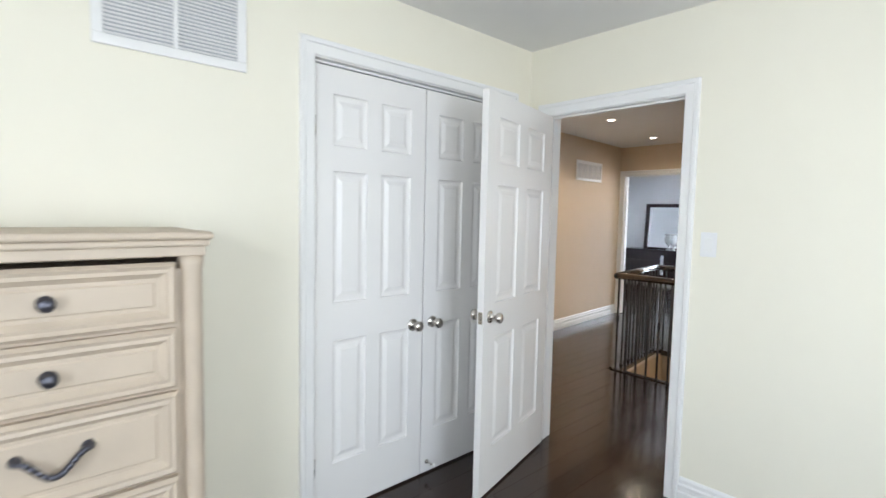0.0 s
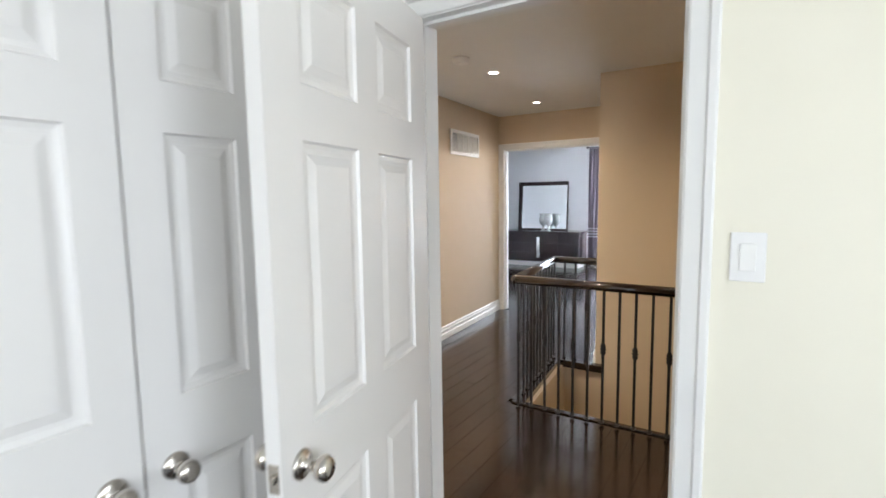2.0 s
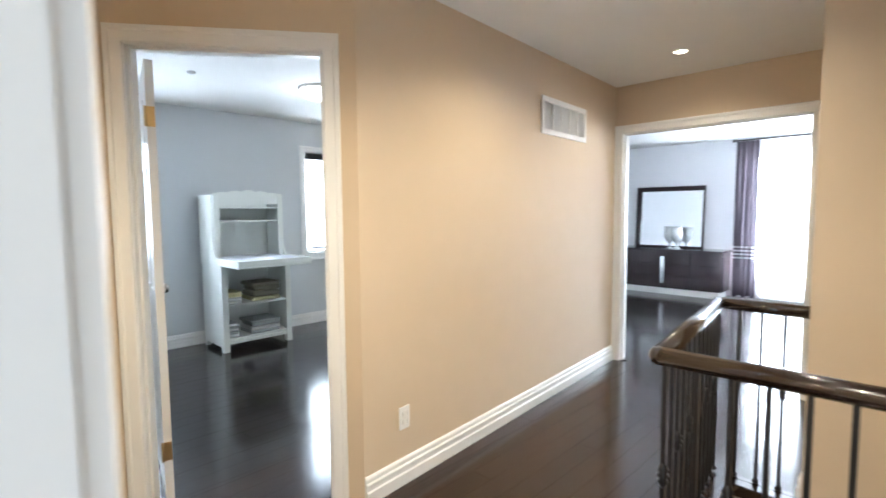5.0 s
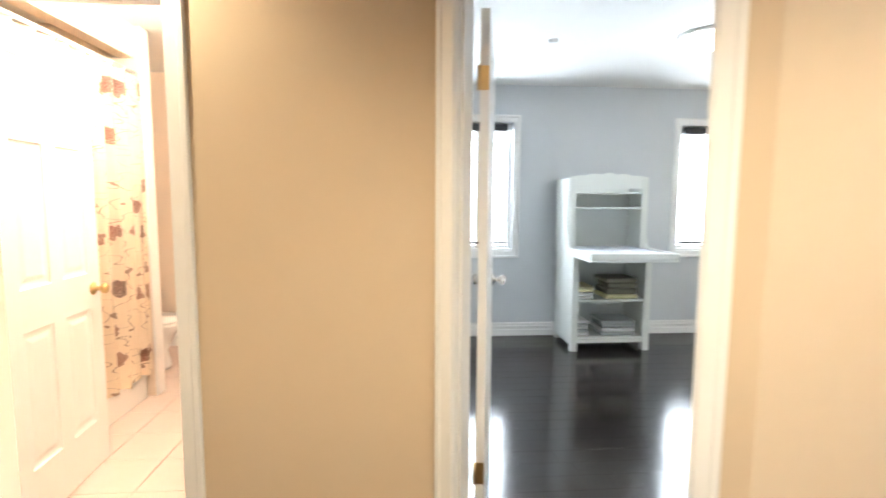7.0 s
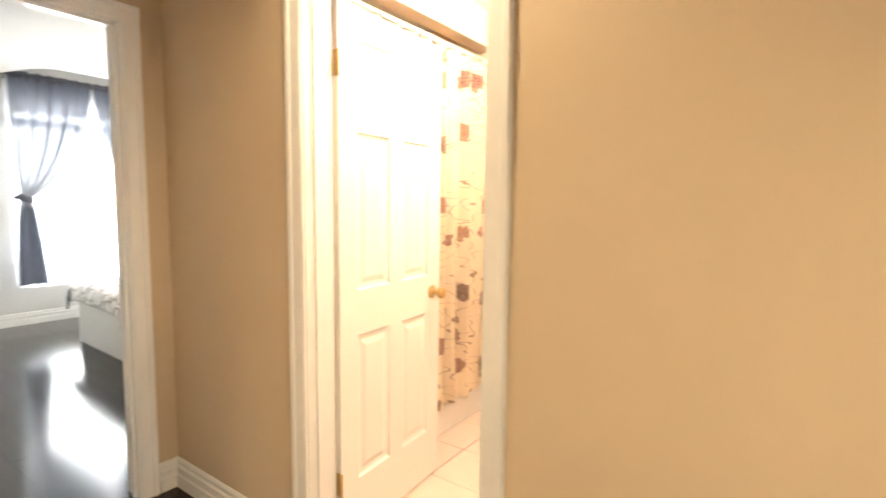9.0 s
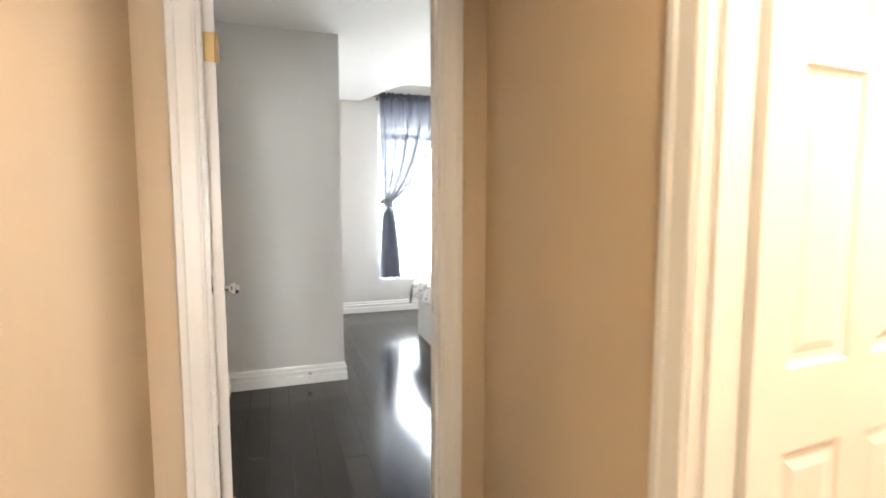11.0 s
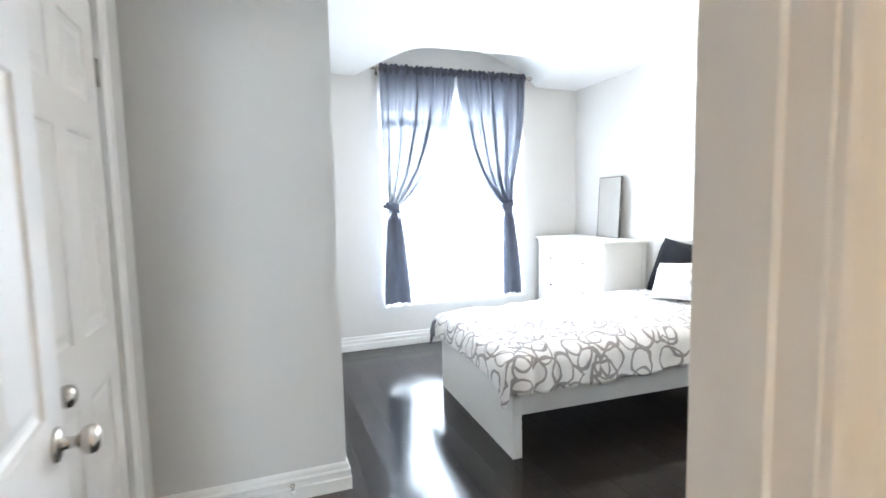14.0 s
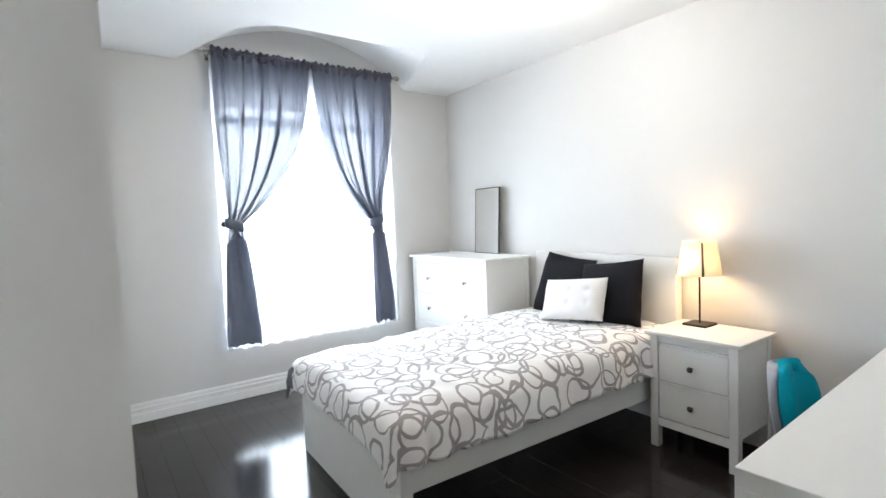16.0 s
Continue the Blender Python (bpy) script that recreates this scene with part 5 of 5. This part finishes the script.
def changing_table():
    t = thing("changing_table", "white nursery changing table with hutch and scalloped top", "changing table", pose(-3.62, 7.355, 0))
    D, W2 = 0.50, 0.365
    P = lambda nm, *a, r=0.004: part(nm, rbox(bmesh.new(), *a, r), OFFW, t)
    for s in (-1, 1):
        y = s * (W2 - 0.012)
        P("side_panel", -D, -0.06, y - 0.010, y + 0.010, 0.05, 0.86)
        P("front_leg", -0.06, 0.0, s * W2 - (0.06 if s > 0 else 0), s * W2 + (0.06 if s < 0 else 0), 0.0, 0.86)
        P("back_leg", -D - 0.001, -D + 0.05, s * W2 - (0.05 if s > 0 else 0), s * W2 + (0.05 if s < 0 else 0), 0.0, 0.05)
        bm = bmesh.new()
        pts = [(-D, 0.86), (-0.01, 0.86), (-0.10, 0.95), (-0.16, 1.05), (-0.16, 1.56), (-D, 1.56)]
        a = [bm.verts.new((x, s * W2 - 0.01, z)) for x, z in pts]
        b = [bm.verts.new((x, s * W2 + 0.01, z)) for x, z in pts]
        bm.faces.new(a)
        bm.faces.new(b[::-1])
        for i in range(len(pts)):
            bm.faces.new((a[i], a[(i + 1) % 6], b[(i + 1) % 6], b[i]))
        part("hutch_side", bm, OFFW, t)
        P("hutch_post", -0.175, -0.13, s * W2 - (0.055 if s > 0 else 0), s * W2 + (0.055 if s < 0 else 0), 0.90, 1.56)
    P("back_panel", -D - 0.006, -D + 0.004, -W2, W2, 0.12, 1.55)
    for z in (0.13, 0.47):
        P("shelf", -D + 0.005, -0.02, -W2 + 0.022, W2 - 0.022, z - 0.022, z)
    P("front_rail", -0.03, -0.008, -W2 + 0.06, W2 - 0.06, 0.075, 0.108)
    for z in (1.30, 1.44):
        P("hutch_shelf", -D + 0.005, -0.15, -W2 + 0.012, W2 - 0.012, z - 0.016, z)
    bm = bmesh.new()
    n = 40
    lo, hi = [], []
    for i in range(n + 1):
        u = -1 + 2 * i / n
        z = 1.575 + 0.022 * (1 - abs(u)) + 0.018 * abs(math.cos(u * math.pi * 2.5)) * (1 - u * u)
        lo.append((u * W2, 1.47))
        hi.append((u * W2, z))
    for i in range(n):
        q = (lo[i], lo[i + 1], hi[i + 1], hi[i])
        f = [bm.verts.new((-0.140, y, z)) for y, z in q]
        g = [bm.verts.new((-0.158, y, z)) for y, z in q]
        bm.faces.new(f)
        bm.faces.new(g[::-1])
        bm.faces.new((f[3], f[2], g[2], g[3]))
        bm.faces.new((f[0], f[1], g[1], g[0]))
    bmesh.ops.remove_doubles(bm, verts=bm.verts[:], dist=0.0003)
    part("scalloped_crest", bm, OFFW, t, "scalloped crest board")
    # fold-out tray
    P("tray_base", -D + 0.01, 0.43, -W2 - 0.005, W2 + 0.005, 0.862, 0.878)
    P("tray_rim", 0.412, 0.43, -W2 - 0.005, W2 + 0.005, 0.8785, 0.935)
    for s in (-1, 1):
        P("tray_rim", -0.10, 0.411, s * W2 - 0.009, s * W2 + 0.009, 0.8785, 0.935)
    bm = bmesh.new()
    rbox(bm, -0.40, 0.40, -W2 + 0.02, W2 - 0.02, 0.880, 0.925, 0.02, None, 3)
    pad = fabric("dotted_pad_cloth", (0.82, 0.83, 0.84), 0, 0, 300, 0, (0.55, 0.60, 0.72))
    tagged(part("changing_pad", bm, pad, None, "", t.matrix_basis), "white and blue patterned pad in the tray", "changing pad")


changing_table()


def folded_stack(x, y, z, w, d, cols, hs, label):
    t = thing("folded_linen", label, "folded linen", pose(x, y, z), "linen on the shelves")
    h = 0
    for k, (c, th) in enumerate(zip(cols, hs)):
        bm = bmesh.new()
        j = 0.012 * math.sin(k * 2.3 + x + y)
        rbox(bm, -d / 2 + j, d / 2 - j, -w / 2 + j, w / 2 + j * 0.5, h, h + th - 0.001, th * 0.42, None, 4)
        h += th
        part("folded_cloth", bm, c, t)


LG, LY, LK, LW = (fabric("grey_linen", (0.38, 0.40, 0.40)), fabric("yellow_linen", (0.55, 0.52, 0.30)), fabric("khaki_linen", (0.22, 0.21, 0.16)), fabric("white_linen", (0.62, 0.63, 0.62)))
folded_stack(-3.80, 7.12, 0.471, 0.18, 0.26, (LW, LW, LY, LY), (0.03, 0.03, 0.03, 0.028), "stack of white and yellow folded linen on the shelf")
folded_stack(-3.80, 7.47, 0.471, 0.30, 0.28, (LY, LK, LK, LK), (0.04, 0.06, 0.05, 0.04), "heap of khaki and yellow blankets on the shelf")
folded_stack(-3.80, 7.10, 0.131, 0.15, 0.24, (LW, LG, LW, LG, LW), (0.028,) * 5, "stack of white and grey folded cloths on the shelf")
folded_stack(-3.80, 7.45, 0.131, 0.32, 0.28, (LG, LW, LG, LG), (0.035, 0.035, 0.04, 0.03), "stack of grey folded blankets on the shelf")

# ---------- bathroom ----------
TILE = mat("cream_tile", (0.73, 0.60, 0.53), 0.25, var=0.12, scale=5)
bm = bmesh.new()
box(bm, 0, 0.297, 0, 0.297, -0.011, 0)
bmesh.ops.bevel(bm, geom=[e for e in bm.edges if all(v.co.z > -0.001 for v in e.verts)], offset=0.002, segments=1, profile=0.5, affect="EDGES")
TILE_MESH = mesh_of("tile", bm, TILE)
floor_bath = bpy.data.objects["floor_bath"]
for i in range(10):
    for j in range(7):
        x, y = -4.05 + 0.3 * i, 3.04 + 0.3 * j
        if x + 0.297 > -1.21 or y + 0.29 > 5.06:
            continue
        o = new("tile", TILE_MESH)
        o.parent = floor_bath
        o.matrix_basis = pose(x, y, 0)
PORC = mat("white_porcelain", (0.84, 0.83, 0.81), 0.12, var=0.02)


def bathtub():
    t = thing("bathtub", "white built-in bathtub behind the shower curtain", "bathtub", pose(-2.12, 3.40, 0))
    bm = bmesh.new()
    rbox(bm, -0.68, 0.79, 0.30, 0.345, 0.0, 0.42, 0.012)
    part("apron", bm, PORC, t, "white tub apron")
    bm = bmesh.new()
    X0, X1, Y0, Y1 = -0.68, 0.79, -0.355, 0.30
    rows = []
    for (i, z) in ((0.0, 0.42), (0.05, 0.425), (0.07, 0.415), (0.10, 0.20), (0.16, 0.08), (0.25, 0.06)):
        rows.append([(X0 + i, Y0 + i, z), (X1 - i, Y0 + i, z), (X1 - i, Y1 - i, z), (X0 + i, Y1 - i, z), (X0 + i, Y0 + i, z)])
    sheet(bm, rows)
    bm.faces.new([bm.verts.new(p) for p in rows[-1][:4]])
    solid(part("basin", bm, PORC, t, "white tub basin"), 0.006)


bathtub()
wall("wall_tub_end", (-2.83, 3.04), (-2.83, 3.78), 0.10, HC, BATHP, BATHP)
bm = bmesh.new()
rbox(bm, -2.935, -2.825, 3.782, 3.797, 0.0, HC - 0.002, 0.003)
structure("trim_tub_end", bm, TRIM, "white board on the end of the tub wall", "trim")
bm = bmesh.new()
box(bm, -2.82, -1.302, 3.66, 3.76, 2.26, HC - 0.001)
structure("wall_tub_header", bm, BATHP, "cream soffit over the bathtub", "wall")


def flower_curtain_mat():
    m = fabric("floral_shower_cloth", (0.80, 0.66, 0.46), 0, 0.3, 260)
    nt = m.node_tree
    b = nt.nodes["Principled BSDF"]
    tc = nt.nodes.new("ShaderNodeTexCoord")
    mp = nt.nodes.new("ShaderNodeMapping")
    mp.inputs["Rotation"].default_value = (radians(90), 0, 0)
    nt.links.new(tc.outputs["Object"], mp.inputs[0])

    def node(kind, op=None, **vals):
        n = nt.nodes.new(kind)
        if op:
            n.operation = op
        return n
    base = None
    col = (0.82, 0.69, 0.53, 1)
    # flowers: ragged blots on scattered centres, some red, some dark
    vo = node("ShaderNodeTexVoronoi")
    vo.voronoi_dimensions = "2D"
    vo.inputs["Scale"].default_value = 5.2
    nz = node("ShaderNodeTexNoise")
    nz.inputs["Scale"].default_value = 26
    ad = node("ShaderNodeVectorMath", "MULTIPLY_ADD")
    ad.inputs[1].default_value = (0.07, 0.07, 0)
    nt.links.new(mp.outputs[0], nz.inputs["Vector"])
    nt.links.new(nz.outputs[1], ad.inputs[0])
    nt.links.new(mp.outputs[0], ad.inputs[2])
    nt.links.new(ad.outputs[0], vo.inputs["Vector"])
    lt = node("ShaderNodeMath", "LESS_THAN")
    lt.inputs[1].default_value = 0.25
    nt.links.new(vo.outputs["Distance"], lt.inputs[0])
    pick = node("ShaderNodeMath", "GREATER_THAN")
    sep = node("ShaderNodeSeparateColor")
    nt.links.new(vo.outputs["Color"], sep.inputs[0])
    pick.inputs[1].default_value = 0.32
    nt.links.new(sep.outputs[0], pick.inputs[0])
    # pen strokes across the petals
    hatch = node("ShaderNodeTexWave")
    hatch.bands_direction = "Y"
    hatch.inputs["Scale"].default_value, hatch.inputs["Distortion"].default_value = 28, 4
    nt.links.new(ad.outputs[0], hatch.inputs["Vector"])
    ink = node("ShaderNodeMapRange")
    ink.inputs[1].default_value, ink.inputs[2].default_value = 0.15, 0.5
    ink.inputs[3].default_value, ink.inputs[4].default_value = 0.65, 1.0
    nt.links.new(hatch.outputs[1], ink.inputs[0])
    petal = node("ShaderNodeMath", "MULTIPLY")
    nt.links.new(lt.outputs[0], petal.inputs[0])
    nt.links.new(ink.outputs[0], petal.inputs[1])
    both = node("ShaderNodeMath", "MULTIPLY")
    nt.links.new(petal.outputs[0], both.inputs[0])
    nt.links.new(pick.outputs[0], both.inputs[1])
    hue = nt.nodes.new("ShaderNodeMixRGB")
    hue.inputs[1].default_value, hue.inputs[2].default_value = (0.22, 0.04, 0.035, 1), (0.07, 0.03, 0.045, 1)
    nt.links.new(sep.outputs[1], hue.inputs[0])
    mix = nt.nodes.new("ShaderNodeMixRGB")
    mix.inputs[1].default_value = col
    nt.links.new(both.outputs[0], mix.inputs[0])
    nt.links.new(hue.outputs[0], mix.inputs[2])
    # thin stems
    v2 = node("ShaderNodeTexNoise")
    v2.inputs["Scale"].default_value, v2.inputs["Detail"].default_value = 5.5, 1
    mp2 = nt.nodes.new("ShaderNodeMapping")
    mp2.inputs["Scale"].default_value = (1.0, 2.2, 1)
    nt.links.new(mp.outputs[0], mp2.inputs[0])
    nt.links.new(mp2.outputs[0], v2.inputs["Vector"])
    sb = node("ShaderNodeMath", "SUBTRACT")
    sb.inputs[1].default_value = 0.5
    nt.links.new(v2.outputs[0], sb.inputs[0])
    ab = node("ShaderNodeMath", "ABSOLUTE")
    nt.links.new(sb.outputs[0], ab.inputs[0])
    l2 = node("ShaderNodeMath", "LESS_THAN")
    l2.inputs[1].default_value = 0.006
    nt.links.new(ab.outputs[0], l2.inputs[0])
    m2 = nt.nodes.new("ShaderNodeMixRGB")
    m2.inputs[2].default_value = (0.22, 0.12, 0.10, 1)
    nt.links.new(l2.outputs[0], m2.inputs[0])
    nt.links.new(mix.outputs[0], m2.inputs[1])
    nt.links.new(m2.outputs[0], b.inputs["Base Color"])
    return m


voile("shower_curtain", -1.45, -2.80, 3.79, 0.20, 2.13, "cream shower curtain printed with dark red flowers", 11, 0.022, flower_curtain_mat())
t = thing("shower_rod", "white tension rod holding the shower curtain", "curtain rod", pose(-2.06, 3.79, 2.15))
bm = bmesh.new()
turned(bm, ((0.012, -0.74), (0.012, 0.755)), 12, pose(0, 0, 0, 0, 90, 0))
part("rod", bm, TRIM, t)
for k in range(10):
    bm = bmesh.new()
    turned(bm, ((0.016, -0.003), (0.019, -0.003), (0.019, 0.003), (0.016, 0.003)), 14, pose(-0.70 + 0.145 * k, 0, -0.006, 0, 90, 0))
    part("curtain_ring", bm, TRIM, t)


def toilet():
    t = thing("toilet", "white porcelain toilet beside the tub wall", "toilet", pose(-3.40, 3.06, 0))
    bm = bmesh.new()
    rbox(bm, -0.21, 0.21, 0.0, 0.19, 0.38, 0.74, 0.03, None, 4)
    part("tank", bm, PORC, t)
    bm = bmesh.new()
    rbox(bm, -0.22, 0.22, -0.005, 0.20, 0.741, 0.775, 0.012, None, 3)
    part("tank_lid", bm, PORC, t)
    bm = bmesh.new()
    turned(bm, ((0.10, 0.0), (0.11, 0.03), (0.09, 0.15), (0.14, 0.28), (0.19, 0.36), (0.195, 0.39), (0.001, 0.39)), 28, pose(0, 0.43, 0) @ Matrix.Diagonal((1, 1.25, 1, 1)))
    rbox(bm, -0.10, 0.10, 0.02, 0.40, 0.0, 0.37, 0.03, None, 3)
    part("bowl", bm, PORC, t)
    bm = bmesh.new()
    turned(bm, ((0.20, 0.391), (0.205, 0.40), (0.20, 0.415), (0.001, 0.422)), 28, pose(0, 0.43, 0) @ Matrix.Diagonal((1, 1.25, 1, 1)))
    part("seat_lid", bm, PORC, t)
    bm = bmesh.new()
    rbox(bm, 0.12, 0.19, 0.191, 0.205, 0.66, 0.68, 0.004)
    part("flush_handle", bm, NICKEL, t)


toilet()

# ---------- master bedroom ----------
ESPRESSO = mat("high_gloss_espresso", (0.035, 0.020, 0.022), 0.12, var=0.4, scale=4)
window("window_4", pose(0.75, 13.9, 0, 0, 0, 180), 1.60, 0.25, 2.2, T, (0.80,), (), "large white window of the master bedroom")


def dresser():
    t = thing("dresser", "long high-gloss espresso dresser with white plinth", "dresser", pose(-1.86, 13.34, 0))
    bm = bmesh.new()
    rbox(bm, -0.86, 0.86, 0.03, 0.48, 0.0, 0.10, 0.003)
    part("plinth", bm, WHITEWOOD, t, "white lacquered plinth")
    bm = bmesh.new()
    rbox(bm, -0.90, 0.90, 0.02, 0.50, 0.10, 0.70, 0.004)
    part("body", bm, ESPRESSO, t)
    bm = bmesh.new()
    rbox(bm, -0.92, 0.92, -0.005, 0.52, 0.70, 0.735, 0.005)
    part("top", bm, ESPRESSO, t)
    for x0, x1 in ((-0.895, -0.005), (0.075, 0.46), (0.47, 0.895)):
        for k in range(3):
            bm = bmesh.new()
            z = 0.108 + 0.196 * k
            rbox(bm, x0, x1, 0.0, 0.019, z, z + 0.188, 0.004)
            part("drawer", bm, ESPRESSO, t)
    bm = bmesh.new()
    rbox(bm, 0.0, 0.07, -0.012, 0.018, 0.18, 0.62, 0.004)
    part("handle_bar", bm, mat("bright_chrome", (0.85, 0.85, 0.87), 0.1, 1.0), t, "tall bright chrome handle bar")


dresser()


def framed_mirror():
    t = thing("dresser_mirror", "large square mirror in a dark frame standing on the dresser", "mirror", pose(-1.91, 13.80, 0.735, -3, 0, 0))
    bm = bmesh.new()
    for a in ((-0.56, -0.47, 0.0, 1.03), (0.53, 0.56, 0.0, 1.03), (-0.47, 0.53, 0.95, 1.03), (-0.47, 0.53, 0.0, 0.03)):
        rbox(bm, a[0], a[1], -0.03, 0.0, a[2], a[3], 0.004)
    part("frame", bm, ESPRESSO, t, "dark glossy frame")
    bm = bmesh.new()
    box(bm, -0.47, 0.53, -0.016, -0.010, 0.03, 0.95)
    part("mirror_glass", bm, MIRROR, t)


framed_mirror()
SILVERG = mat("mercury_glass", (0.80, 0.82, 0.82), 0.18, 0.35, var=0.4, scale=30)


def goblet(x, s):
    """s: girth"""
    t = thing("goblet_vase", "silvered glass footed vase on the dresser", "vase", pose(x, 13.56, 0.735) @ Matrix.Diagonal((s, s, 1.0, 1.0)), "vases on the dresser")
    bm = bmesh.new()
    turned(bm, ((0.001, 0.0), (0.075, 0.0), (0.075, 0.012), (0.03, 0.035), (0.018, 0.06), (0.022, 0.09), (0.06, 0.12), (0.105, 0.18), (0.115, 0.24), (0.095, 0.31), (0.10, 0.34), (0.125, 0.36), (0.118, 0.362), (0.09, 0.33), (0.001, 0.20)), 28)
    part("bowl", bm, SILVERG, t)


goblet(-1.80, 0.74)
goblet(-1.69, 0.80)
DARKCURT = fabric("taupe_satin", (0.13, 0.11, 0.13), 0, 0.1, 200)
cv = voile("side_curtain", -0.59, -0.90, 13.72, 0.03, 2.40, "dark taupe curtain with silver bands beside the window", 5, 0.035, DARKCURT)
cv["category"] = "curtain"
for k in range(4):
    bm = bmesh.new()
    rows = []
    for z in (0.615 + 0.055 * k, 0.64 + 0.055 * k):
        row = []
        for i in range(81):
            v = i / 80
            ph = v * 2 * math.pi * 5
            row.append((-0.59 - 0.31 * v, -0.004 + 0.035 * (math.sin(ph) + 0.4 * math.sin(1.7 * ph + 2 * z)), z))
        rows.append(row)
    sheet(bm, rows)
    part("silver_band", bm, fabric("silver_ribbon", (0.70, 0.70, 0.72)), cv, "shiny silver band")
voile("sheer_curtain", -0.55, 0.95, 13.78, 0.03, 2.40, "white sheer curtain over the master bedroom window", 22, 0.018)
t = thing("curtain_rod", "dark curtain rod over the master bedroom window", "curtain rod", pose(0.1, 13.72, 2.415))
bm = bmesh.new()
turned(bm, ((0.012, -1.02), (0.012, 1.02)), 12, pose(0, 0, 0, 0, 90, 0))
part("rod", bm, KNOBDARK, t)
bm = bmesh.new()
turned(bm, ((0.012, 0.0), (0.026, 0.01), (0.026, 0.03), (0.001, 0.04)), 14, pose(-1.02, 0, 0, 0, -90, 0))
part("finial", bm, KNOBDARK, t)
